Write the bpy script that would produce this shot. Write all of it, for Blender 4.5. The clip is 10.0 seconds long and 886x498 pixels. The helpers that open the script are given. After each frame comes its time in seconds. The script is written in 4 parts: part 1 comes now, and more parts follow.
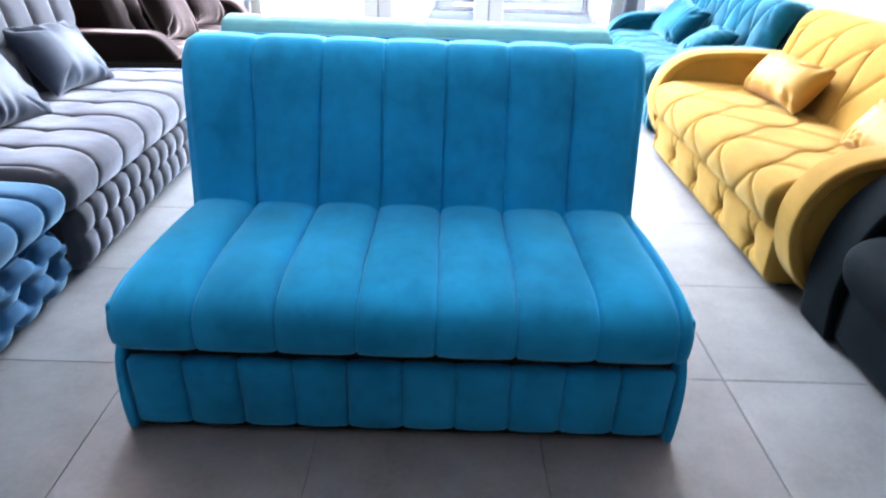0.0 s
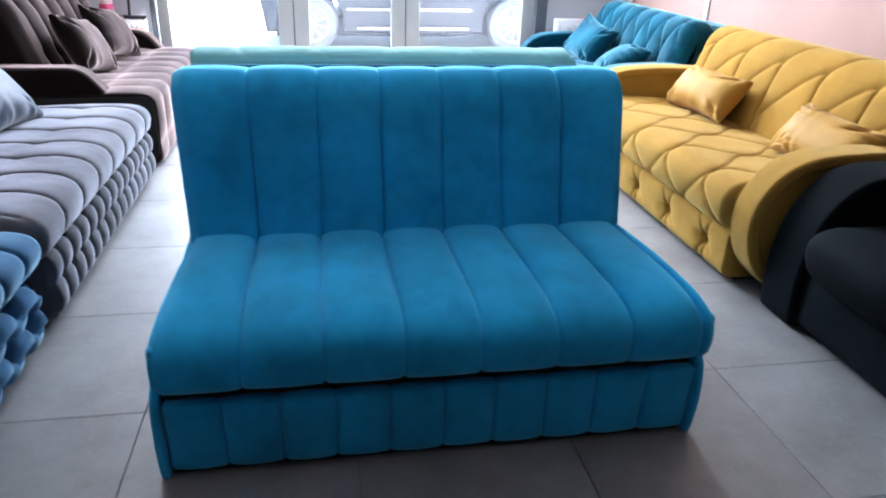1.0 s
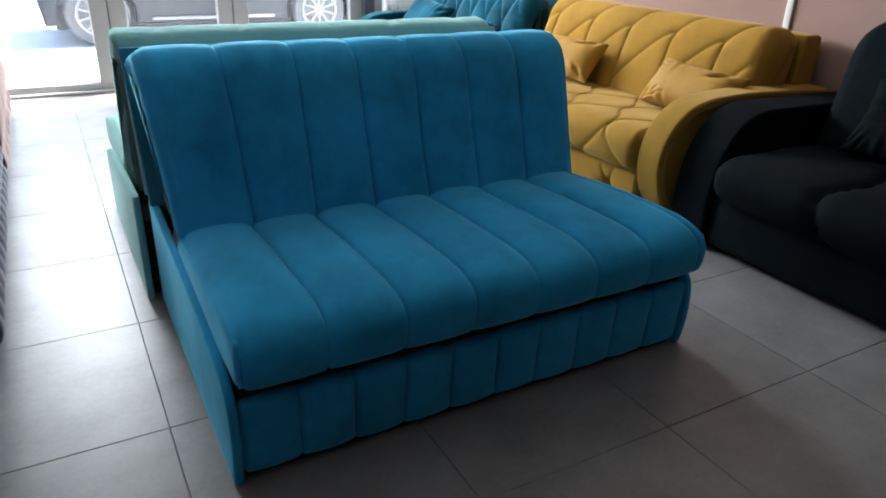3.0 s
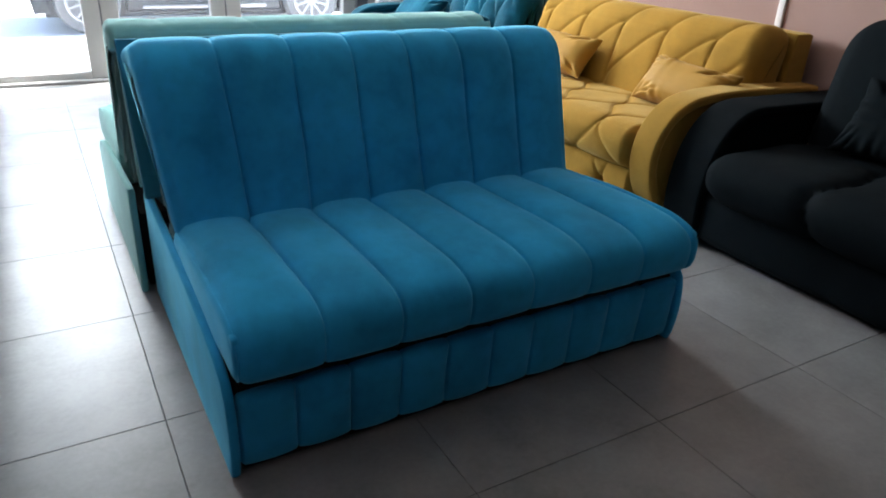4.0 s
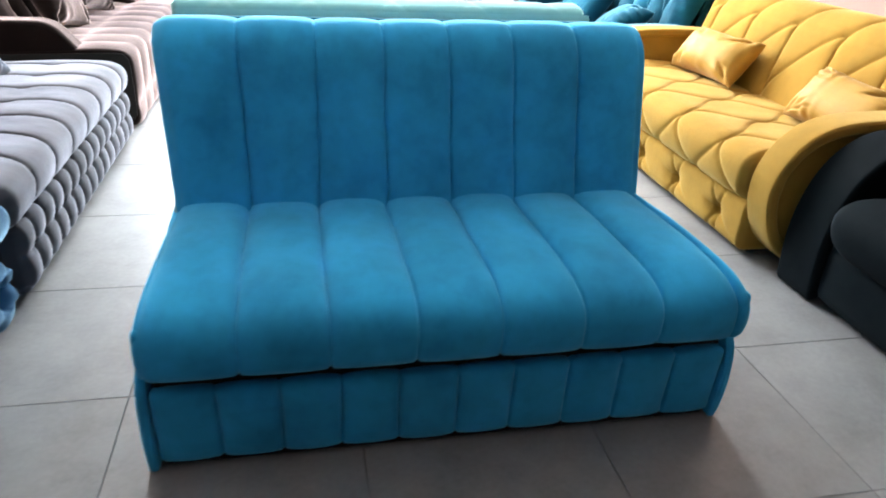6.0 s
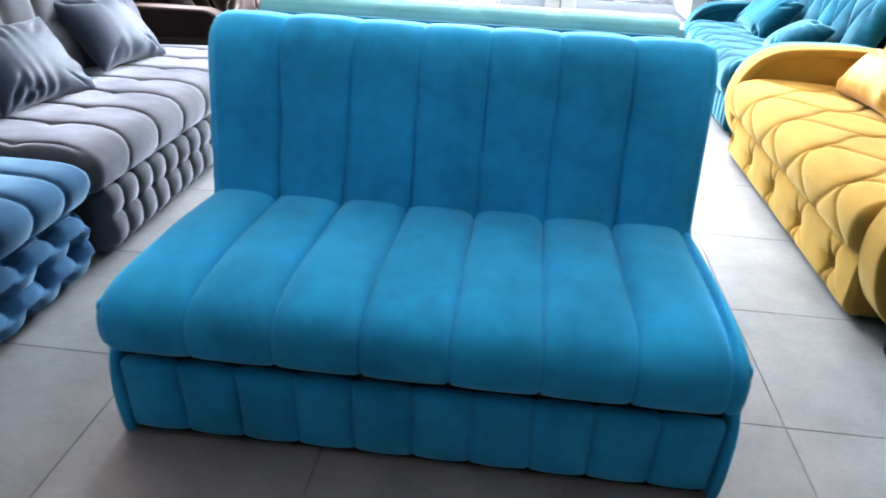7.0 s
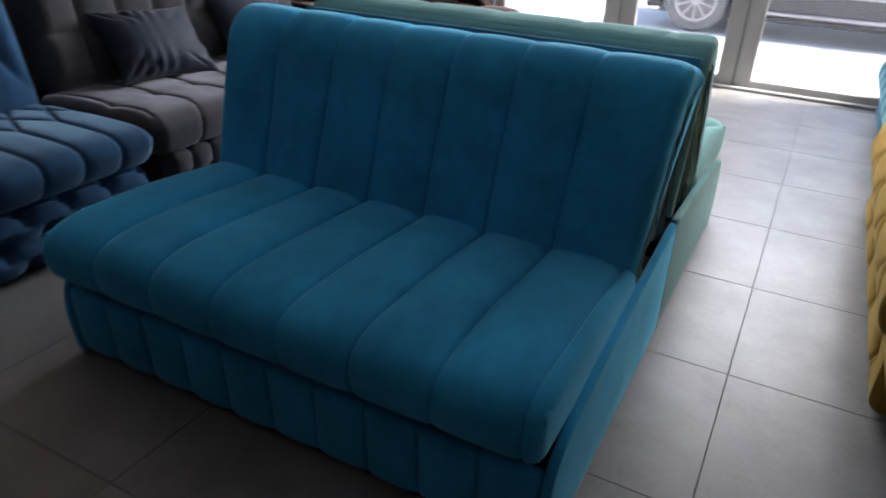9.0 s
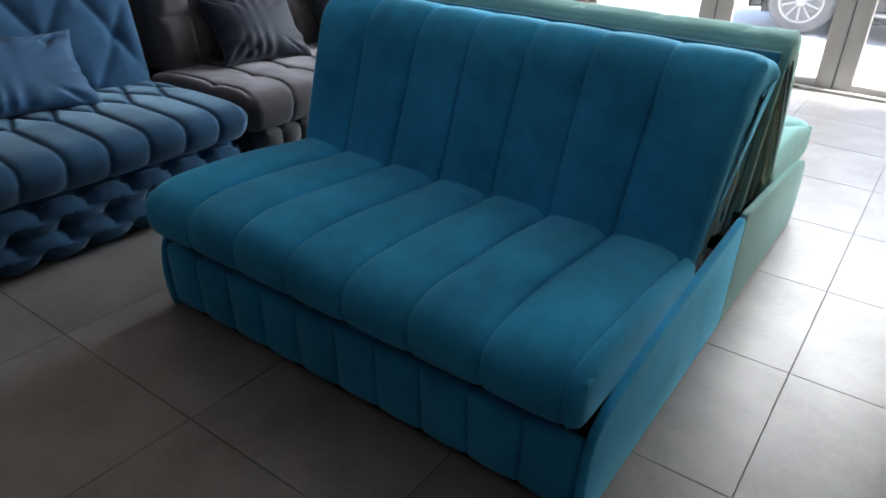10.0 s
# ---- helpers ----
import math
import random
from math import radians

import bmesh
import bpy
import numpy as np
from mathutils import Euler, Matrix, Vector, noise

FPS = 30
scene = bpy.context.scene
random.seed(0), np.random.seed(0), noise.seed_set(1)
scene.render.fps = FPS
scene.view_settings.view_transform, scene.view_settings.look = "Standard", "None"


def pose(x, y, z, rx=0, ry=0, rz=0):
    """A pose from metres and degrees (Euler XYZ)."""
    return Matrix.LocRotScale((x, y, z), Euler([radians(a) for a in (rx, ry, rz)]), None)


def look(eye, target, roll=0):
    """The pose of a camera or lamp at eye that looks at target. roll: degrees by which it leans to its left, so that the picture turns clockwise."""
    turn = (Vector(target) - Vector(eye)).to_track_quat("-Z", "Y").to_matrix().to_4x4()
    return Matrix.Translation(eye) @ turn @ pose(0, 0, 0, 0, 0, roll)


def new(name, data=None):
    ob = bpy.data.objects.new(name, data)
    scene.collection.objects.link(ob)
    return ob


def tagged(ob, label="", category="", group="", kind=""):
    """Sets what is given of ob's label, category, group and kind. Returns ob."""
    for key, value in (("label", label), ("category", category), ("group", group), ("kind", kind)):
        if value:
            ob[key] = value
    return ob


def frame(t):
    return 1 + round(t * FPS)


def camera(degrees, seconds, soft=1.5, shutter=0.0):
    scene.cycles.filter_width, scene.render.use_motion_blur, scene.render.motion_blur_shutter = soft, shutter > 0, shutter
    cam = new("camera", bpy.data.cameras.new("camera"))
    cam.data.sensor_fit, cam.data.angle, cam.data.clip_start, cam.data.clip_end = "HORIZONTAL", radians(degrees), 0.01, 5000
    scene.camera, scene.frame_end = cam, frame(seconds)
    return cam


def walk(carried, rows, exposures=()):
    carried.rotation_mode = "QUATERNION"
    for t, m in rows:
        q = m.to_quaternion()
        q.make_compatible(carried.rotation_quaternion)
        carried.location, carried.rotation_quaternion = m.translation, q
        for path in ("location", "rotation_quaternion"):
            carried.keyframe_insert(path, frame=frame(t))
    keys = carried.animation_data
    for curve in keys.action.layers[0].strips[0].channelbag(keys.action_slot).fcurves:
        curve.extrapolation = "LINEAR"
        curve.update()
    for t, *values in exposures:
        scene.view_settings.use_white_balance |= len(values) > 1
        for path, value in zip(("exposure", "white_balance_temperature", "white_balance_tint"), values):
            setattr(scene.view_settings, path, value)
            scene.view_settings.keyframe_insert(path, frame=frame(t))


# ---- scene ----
cam = camera(64.7, 10.0, 1.9, 0.6)
PATH = [
    (0, (0.006, -1.757, 1.286), (0.024, 0.037, 0.402), 2.0),
    (0.3, (-0.061, -1.761, 1.293), (0.024, 0.061, 0.474), 3.8),
    (0.5, (-0.15, -1.769, 1.294), (-0.023, 0.061, 0.497), 3.1),
    (0.8, (-0.276, -1.785, 1.297), (-0.034, 0.017, 0.465), 1.49),
    (1, (-0.361, -1.777, 1.298), (-0.032, 0.016, 0.475), 1.9),
    (1.3, (-0.451, -1.743, 1.296), (-0.117, 0.083, 0.552), 2.13),
    (1.5, (-0.479, -1.729, 1.284), (-0.133, 0.087, 0.52), 1.8),
    (1.8, (-0.587, -1.635, 1.24), (-0.134, 0.115, 0.386), 0.98),
    (2, (-0.649, -1.604, 1.224), (-0.099, 0.127, 0.388), 2.1),
    (2.3, (-0.746, -1.597, 1.209), (-0.054, 0.08, 0.368), 3.41),
    (2.5, (-0.84, -1.603, 1.216), (-0.06, 0.025, 0.353), 1.5),
    (2.8, (-0.959, -1.62, 1.234), (-0.069, -0.047, 0.377), 0.53),
    (3, (-1.017, -1.635, 1.222), (-0.117, -0.054, 0.391), 1.9),
    (3.2, (-1.044, -1.624, 1.239), (-0.12, -0.065, 0.391), 2.7),
    (4.3, (-1.027, -1.649, 1.229), (-0.106, -0.091, 0.378), 2.8),
    (4.5, (-0.98, -1.672, 1.223), (-0.127, -0.08, 0.365), 1.8),
    (4.7, (-0.906, -1.694, 1.231), (-0.13, -0.064, 0.37), 1.6),
    (5, (-0.796, -1.726, 1.231), (-0.128, -0.049, 0.371), 2.3),
    (5.2, (-0.703, -1.729, 1.26), (-0.196, -0.023, 0.349), 2.7),
    (6.3, (-0.289, -1.564, 1.233), (0.003, 0.194, 0.326), 2.7),
    (6.5, (-0.181, -1.554, 1.232), (-0.053, 0.221, 0.319), 1.9),
    (6.7, (-0.063, -1.556, 1.23), (-0.097, 0.219, 0.31), 3.24),
    (7, (0.102, -1.547, 1.26), (-0.067, 0.216, 0.332), 2.7),
    (7.2, (0.169, -1.527, 1.247), (-0.008, 0.238, 0.324), 2.48),
    (7.5, (0.28, -1.463, 1.215), (0.015, 0.289, 0.287), 2.5),
    (7.7, (0.341, -1.4, 1.221), (0.028, 0.322, 0.253), 2.31),
    (8, (0.47, -1.296, 1.228), (0.0, 0.387, 0.254), 1.6),
    (8.2, (0.542, -1.26, 1.221), (0.018, 0.415, 0.262), 1.38),
    (8.5, (0.663, -1.251, 1.221), (0.04, 0.393, 0.267), 2.1),
    (8.7, (0.766, -1.271, 1.221), (0.059, 0.359, 0.302), 2.8),
    (9, (0.903, -1.308, 1.258), (0.094, 0.274, 0.34), 2.5),
    (9.2, (0.946, -1.334, 1.264), (0.067, 0.208, 0.342), 2.59),
    (9.5, (0.988, -1.348, 1.268), (0.022, 0.131, 0.33), 2.6),
    (9.7, (1.0, -1.381, 1.265), (-0.001, 0.073, 0.325), 2.91),
    (10, (1.0, -1.372, 1.25), (-0.006, 0.083, 0.317), 2.5),
]
EXPOSURE = [  # seconds, stops, kelvin, tint
    (0, 4.55, 5850, 13), (0.5, 3.97, 5860, 12), (1, 3.82, 5880, 12), (1.5, 3.4, 6060, 11), (2, 3.1, 6350, 11), (2.5, 3.3, 6500, 9), (3, 3.05, 6480, 8),
    (4.5, 3.22, 6500, 8), (5, 3.22, 6750, 9), (6.5, 4.63, 6450, 8), (7, 4.45, 6180, 9), (7.5, 4.35, 5980, 10), (8, 3.2, 5820, 14), (8.5, 2.15, 6500, 16),
    (9, 2.2, 6700, 15), (9.5, 2.45, 6800, 12), (10, 2.74, 6850, 11)]
walk(cam, [(t, look(eye, target, roll)) for t, eye, target, roll in PATH], EXPOSURE)

# ---------- world, sun and large lights ----------
sky = bpy.data.worlds.new("sky")
scene.world = sky
sky.use_nodes = True
nt = sky.node_tree
sky_tex = nt.nodes.new("ShaderNodeTexSky")
sky_tex.sky_type, sky_tex.sun_disc = "NISHITA", False
sky_tex.sun_elevation, sky_tex.sun_rotation = radians(58), radians(70)
nt.links.new(sky_tex.outputs[0], nt.nodes["Background"].inputs[0])
nt.nodes["Background"].inputs[1].default_value = 0.15

sun = new("sun", bpy.data.lights.new("sun", "SUN"))
sun.data.energy, sun.data.angle, sun.data.color = 3.2, radians(12), (1.0, 0.97, 0.92)
sun.matrix_world = look((6, 3.0, 12), (0, 0.5, 0))

daylight = new("window_daylight", bpy.data.lights.new("window_daylight", "AREA"))
daylight.data.shape, daylight.data.size, daylight.data.size_y = "RECTANGLE", 3.0, 1.15
daylight.data.energy, daylight.data.color = 36, (0.93, 0.97, 1.0)
daylight.matrix_world = look((0.05, 4.36, 1.95), (0.05, 0.0, 1.55))

# ---------- materials ----------
def shader(name):
    m = bpy.data.materials.new(name)
    m.use_nodes = True
    t = m.node_tree
    return m, t, t.nodes["Principled BSDF"]


def noise_node(t, scale, detail=3.0, rough=0.55, stretch=None):
    coord = t.nodes.new("ShaderNodeTexCoord")
    n = t.nodes.new("ShaderNodeTexNoise")
    n.inputs["Scale"].default_value, n.inputs["Detail"].default_value, n.inputs["Roughness"].default_value = scale, detail, rough
    if stretch:
        mp = t.nodes.new("ShaderNodeMapping")
        mp.inputs["Scale"].default_value = stretch
        t.links.new(coord.outputs["Object"], mp.inputs[0])
        t.links.new(mp.outputs[0], n.inputs["Vector"])
    else:
        t.links.new(coord.outputs["Object"], n.inputs["Vector"])
    return n


def ramp(t, src, stops):
    r = t.nodes.new("ShaderNodeValToRGB")
    while len(r.color_ramp.elements) < len(stops):
        r.color_ramp.elements.new(0.5)
    for e, (p, c) in zip(r.color_ramp.elements, stops):
        e.position, e.color = p, (*c, 1)
    t.links.new(src, r.inputs[0])
    return r


def bump(t, b, src, strength, distance):
    n = t.nodes.new("ShaderNodeBump")
    n.inputs["Strength"].default_value, n.inputs["Distance"].default_value = strength, distance
    t.links.new(src, n.inputs["Height"])
    old = b.inputs["Normal"].links
    if old:
        t.links.new(old[0].from_socket, n.inputs["Normal"])
    t.links.new(n.outputs[0], b.inputs["Normal"])


def tint(c, k):
    return tuple(min(1.0, v * k) for v in c)


def velvet(name, col, sheen=0.5, spread=0.22, rough=0.8, sheen_col=None, rub_amount=0.5, nap=0.42):
    """Short-pile velvet: brushed patches where the nap lies differently, fine pile, soft sheen."""
    m, t, b = shader(name)
    patch = noise_node(t, 3.2, 4.0, 0.6)
    r = ramp(t, patch.outputs[0], [(0.30, tint(col, 1 - spread)), (0.52, col), (0.72, tint(col, 1 + spread))])
    mark = ramp(t, noise_node(t, 6.5, 2.0, 0.5, (1.0, 0.55, 0.8)).outputs[0], [(0.30, (0.72, 0.75, 0.8)), (0.50, (1.0, 1.0, 1.0))])
    mul = t.nodes.new("ShaderNodeMix")
    mul.data_type, mul.blend_type = "RGBA", "MULTIPLY"
    mul.inputs[0].default_value = 1.2 * rub_amount
    t.links.new(r.outputs[0], mul.inputs[6])
    t.links.new(mark.outputs[0], mul.inputs[7])
    rub = ramp(t, noise_node(t, 21, 3.0, 0.6, (1.0, 0.7, 1.0)).outputs[0], [(0.36, (0.80, 0.83, 0.88)), (0.52, (1.0, 1.0, 1.0)), (0.70, (1.10, 1.08, 1.06))])
    fine = t.nodes.new("ShaderNodeMix")
    fine.data_type, fine.blend_type = "RGBA", "MULTIPLY"
    fine.inputs[0].default_value = rub_amount
    t.links.new(mul.outputs[2], fine.inputs[6])
    t.links.new(rub.outputs[0], fine.inputs[7])
    t.links.new(fine.outputs[2], b.inputs["Base Color"])
    b.inputs["Roughness"].default_value = rough
    b.inputs["Specular IOR Level"].default_value = 0.03
    b.inputs["Sheen Roughness"].default_value = nap
    lay = t.nodes.new("ShaderNodeMapRange")           # the pile catches more light where it was brushed up
    lay.inputs[1].default_value, lay.inputs[2].default_value = 0.34, 0.64
    lay.inputs[3].default_value, lay.inputs[4].default_value = sheen * (1 - 0.9 * rub_amount), min(1.0, sheen * (1 + 0.6 * rub_amount))
    t.links.new(noise_node(t, 4.3, 3.0, 0.55, (1.3, 0.6, 0.6)).outputs[0], lay.inputs[0])
    t.links.new(lay.outputs[0], b.inputs["Sheen Weight"])
    b.inputs["Sheen Tint"].default_value = (*(sheen_col or tuple(0.35 + 0.65 * v for v in col)), 1)
    bump(t, b, noise_node(t, 9, 3.0).outputs[0], 0.18, 0.01)
    bump(t, b, noise_node(t, 900, 1.0).outputs[0], 0.12, 0.001)
    return m


def plain(name, col, rough=0.6, metal=0.0, var=0.08, scale=6.0, grain=0.0):
    m, t, b = shader(name)
    n = noise_node(t, scale, 4.0)
    r = ramp(t, n.outputs[0], [(0.3, tint(col, 1 - var)), (0.7, tint(col, 1 + var))])
    t.links.new(r.outputs[0], b.inputs["Base Color"])
    b.inputs["Roughness"].default_value, b.inputs["Metallic"].default_value = rough, metal
    if grain:
        bump(t, b, noise_node(t, 160, 3.0).outputs[0], grain, 0.002)
    return m


def satin(name, col, gloss=0.3, sheen=0.5):
    """Smooth short-nap cloth with a soft shine."""
    m, t, b = shader(name)
    n = noise_node(t, 5, 4.0)
    r = ramp(t, n.outputs[0], [(0.3, tint(col, 0.85)), (0.7, tint(col, 1.12))])
    t.links.new(r.outputs[0], b.inputs["Base Color"])
    b.inputs["Roughness"].default_value = 0.55
    b.inputs["Specular IOR Level"].default_value = gloss
    b.inputs["Sheen Weight"].default_value, b.inputs["Sheen Roughness"].default_value = sheen, 0.4
    b.inputs["Sheen Tint"].default_value = (*(0.5 + 0.5 * v for v in col), 1)
    bump(t, b, noise_node(t, 7, 1.0, 0.4).outputs[0], 0.25, 0.02)
    bump(t, b, noise_node(t, 34, 2.0, 0.5).outputs[0], 0.10, 0.006)
    return m


def tile_material():
    m, t, b = shader("porcelain_tile")
    info = t.nodes.new("ShaderNodeObjectInfo")
    place = t.nodes.new("ShaderNodeNewGeometry")
    cloud = noise_node(t, 3.1, 6.0, 0.65)
    speck = noise_node(t, 60, 3.0)
    wear = noise_node(t, 5.3, 5.0, 0.6)
    for n in (cloud, speck, wear):
        t.links.new(place.outputs["Position"], n.inputs["Vector"])
    mix = t.nodes.new("ShaderNodeMath")
    mix.operation = "MULTIPLY_ADD"
    mix.inputs[1].default_value = 0.25
    t.links.new(speck.outputs[0], mix.inputs[0])
    t.links.new(cloud.outputs[0], mix.inputs[2])
    r = ramp(t, mix.outputs[0], [(0.40, (0.165, 0.163, 0.165)), (0.60, (0.225, 0.223, 0.224)), (0.82, (0.285, 0.282, 0.282))])
    val = t.nodes.new("ShaderNodeHueSaturation")
    span = t.nodes.new("ShaderNodeMapRange")
    span.inputs[3].default_value, span.inputs[4].default_value = 0.93, 1.07
    t.links.new(info.outputs["Random"], span.inputs[0])
    t.links.new(span.outputs[0], val.inputs["Value"])
    t.links.new(r.outputs[0], val.inputs["Color"])
    t.links.new(val.outputs[0], b.inputs["Base Color"])
    rr = t.nodes.new("ShaderNodeMapRange")
    rr.inputs[3].default_value, rr.inputs[4].default_value = 0.29, 0.49
    t.links.new(wear.outputs[0], rr.inputs[0])
    t.links.new(rr.outputs[0], b.inputs["Roughness"])
    bump(t, b, noise_node(t, 120, 3.0).outputs[0], 0.05, 0.002)
    return m


def glass_material(name, veil=0.019):
    """Clear glass under a thin, even pale film that imitates glare haze."""
    m, t, b = shader(name)
    b.inputs["Transmission Weight"].default_value, b.inputs["Roughness"].default_value = 1.0, 0.0
    b.inputs["IOR"].default_value = 1.05
    film = t.nodes.new("ShaderNodeBsdfTranslucent")
    film.inputs[0].default_value = (0.8, 0.8, 0.8, 1)
    mix = t.nodes.new("ShaderNodeMixShader")
    mix.inputs[0].default_value = veil
    t.links.new(b.outputs[0], mix.inputs[1])
    t.links.new(film.outputs[0], mix.inputs[2])
    t.links.new(mix.outputs[0], t.nodes["Material Output"].inputs[0])
    return m


M_BLUE = velvet("turquoise_blue_velvet", (0.030, 0.368, 0.685), 1.0, 0.20, sheen_col=(0.28, 0.79, 1.0), rub_amount=0.5, nap=0.42)
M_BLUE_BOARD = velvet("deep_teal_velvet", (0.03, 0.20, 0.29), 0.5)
M_FOLD = plain("grey_green_lining", (0.09, 0.20, 0.20), 0.85, 0, 0.2, 9, 0.2)
M_OLIVE = plain("olive_grey_lining", (0.055, 0.13, 0.135), 0.9, 0, 0.2, 9, 0.2)
M_LINEN = plain("pale_lining", (0.27, 0.42, 0.42), 0.85, 0, 0.2, 9, 0.2)
M_MINT = velvet("mint_velvet", (0.22, 0.50, 0.49), 0.85, 0.1, rub_amount=0.2, nap=0.42)
M_YELLOW = velvet("mustard_velvet", (0.335, 0.186, 0.034), 0.34, 0.10, sheen_col=(1.0, 0.80, 0.38), rub_amount=0.3)
M_GREY = velvet("mouse_grey_velvet", (0.066, 0.066, 0.073), 0.62, 0.14, sheen_col=(0.78, 0.80, 0.92))
M_GREY_SIDE = plain("dark_lining_cloth", (0.03, 0.028, 0.03), 0.9, 0, 0.15, 12, 0.2)
M_GAP_SHADE = plain("gap_shade_black", (0.008, 0.008, 0.009), 0.95, 0, 0.15, 12)
M_DARK = velvet("charcoal_velvet", (0.0055, 0.0085, 0.0105), 0.015, 0.2)
M_BROWN = velvet("cocoa_velvet", (0.006, 0.0033, 0.003), 0.9, 0.2, sheen_col=(0.95, 0.72, 0.68), nap=0.38)
M_COCOA_SHADE = plain("cocoa_end_shade", (0.007, 0.0055, 0.0055), 0.95, 0, 0.2, 12, 0.2)
M_STEEL = velvet("steel_blue_velvet", (0.032, 0.09, 0.175), 0.95, 0.3, sheen_col=(0.44, 0.70, 0.90), nap=0.40)
M_TEAL = velvet("teal_velvet", (0.004, 0.055, 0.09), 1.0, 0.55, sheen_col=(0.42, 0.78, 0.9), rub_amount=0.7, nap=0.42)
M_SATIN_GREY = satin("grey_blue_satin", (0.028, 0.038, 0.060), 0.12, 0.5)
M_SATIN_BLUE = satin("blue_satin", (0.036, 0.10, 0.20), 0.12, 0.2)
M_SATIN_YELLOW = satin("mustard_satin", (0.385, 0.215, 0.044), 0.10, 0.2)
M_TILE = tile_material()
M_GROUT = plain("grout", (0.17, 0.17, 0.17), 0.9, 0, 0.2, 40)
M_PINK = plain("dusty_pink_plaster", (0.335, 0.21, 0.178), 0.85, 0, 0.04, 3, 0.15)
M_WALL = plain("pale_grey_plaster", (0.42, 0.44, 0.47), 0.85, 0, 0.04, 3, 0.15)
M_DEEP = plain("mid_grey_plaster", (0.21, 0.215, 0.225), 0.85, 0, 0.06, 3, 0.15)
M_CEIL = plain("ceiling_white", (0.66, 0.66, 0.655), 0.9, 0, 0.03, 2)
M_FRAME = plain("white_plastic_frame", (0.40, 0.40, 0.39), 0.4, 0, 0.04, 5)
M_GASKET = plain("dark_gasket", (0.10, 0.11, 0.13), 0.6, 0, 0.1, 5)
M_SILL = plain("worn_metal_sill", (0.30, 0.30, 0.305), 0.45, 0.2, 0.12, 9, 0.1)
M_PIPE = plain("white_strip", (0.72, 0.70, 0.70), 0.45, 0, 0.03, 4)
M_RADIATOR = plain("radiator_enamel", (0.68, 0.69, 0.71), 0.35, 0, 0.03, 4)
M_GLASS = glass_material("clear_glass")
M_PAVE = plain("pale_pavement", (0.55, 0.54, 0.53), 0.9, 0, 0.12, 1.5, 0.3)
M_LEAF = plain("hedge_leaf", (0.09, 0.16, 0.05), 0.7, 0, 0.35, 8)
M_BARK = plain("hedge_bark", (0.10, 0.075, 0.055), 0.9, 0, 0.25, 14, 0.4)
M_CAR = plain("dark_grey_car_paint", (0.05, 0.052, 0.056), 0.4, 0.1, 0.05, 2)
M_CARTRIM = plain("chrome_strip", (0.35, 0.35, 0.37), 0.35, 0.8, 0.03, 2)
# Tyre colour lightened to hold the glare haze seen over the car.
M_TYRE = plain("hazed_tyre_rubber", (0.14, 0.14, 0.142), 0.85, 0, 0.2, 20)
M_RIM = plain("alloy_rim", (0.4, 0.4, 0.42), 0.3, 0.8, 0.04, 4)
M_CARGLASS = plain("dark_car_glass", (0.02, 0.025, 0.03), 0.05, 0, 0.1, 2)
M_TAIL = plain("red_tail_lamp", (0.3, 0.10, 0.09), 0.2, 0, 0.1, 4)
M_BOTTLE = plain("hazy_bottle_plastic", (0.62, 0.42, 0.47), 0.3, 0, 0.05, 4)
M_PINKLIQ = plain("pink_liquid", (0.75, 0.08, 0.22), 0.25, 0, 0.05, 4)
M_BLACK = plain("black_plastic", (0.015, 0.016, 0.02), 0.5, 0, 0.1, 8)


# ---------- mesh helpers ----------
def part(name, geo, material, parent=None, label="", smooth=True):
    """Link (verts, faces) as one mesh object, under parent when given."""
    verts, faces = geo
    me = bpy.data.meshes.new(name)
    me.from_pydata([tuple(map(float, v)) for v in verts], [], [tuple(map(int, f)) for f in faces])
    me.materials.append(material)
    if smooth:
        me.polygons.foreach_set("use_smooth", [True] * len(me.polygons))
    me.validate()
    ob = new(name, me)
    if smooth:
        mark_sharp(me)
    if parent:
        ob.parent = parent
    if label:
        ob["label"] = label
    return ob


def mark_sharp(me, angle=50):
    bm = bmesh.new()
    bm.from_mesh(me)
    bmesh.ops.recalc_face_normals(bm, faces=bm.faces)
    lim = radians(angle)
    for e in bm.edges:
        if len(e.link_faces) == 2 and e.calc_face_angle(0) > lim:
            e.smooth = False
    bm.to_mesh(me)
    bm.free()


def thing(name, label, category, m=None, group="", kind=""):
    ob = new(name)
    ob.empty_display_size = 0.1
    if m is not None:
        ob.matrix_world = m
    return tagged(ob, label, category, group, kind)


def bm_geo(bm):
    bm.verts.index_update()
    geo = [v.co[:] for v in bm.verts], [[v.index for v in f.verts] for f in bm.faces]
    bm.free()
    return geo


def box(x0, x1, y0, y1, z0, z1, r=0.004, seg=2):
    bm = bmesh.new()
    bmesh.ops.create_cube(bm, size=1)
    for v in bm.verts:
        v.co = ((x0 + x1) / 2 + v.co.x * (x1 - x0), (y0 + y1) / 2 + v.co.y * (y1 - y0), (z0 + z1) / 2 + v.co.z * (z1 - z0))
    if r:
        bmesh.ops.bevel(bm, geom=bm.edges, offset=r, segments=seg, affect="EDGES", profile=0.5)
    return bm_geo(bm)


def join(*geos):
    verts, faces = [], []
    for v, f in geos:
        n = len(verts)
        verts += list(v)
        faces += [[i + n for i in q] for q in f]
    return verts, faces


def moved(geo, m):
    return [m @ Vector(v) for v in geo[0]], geo[1]


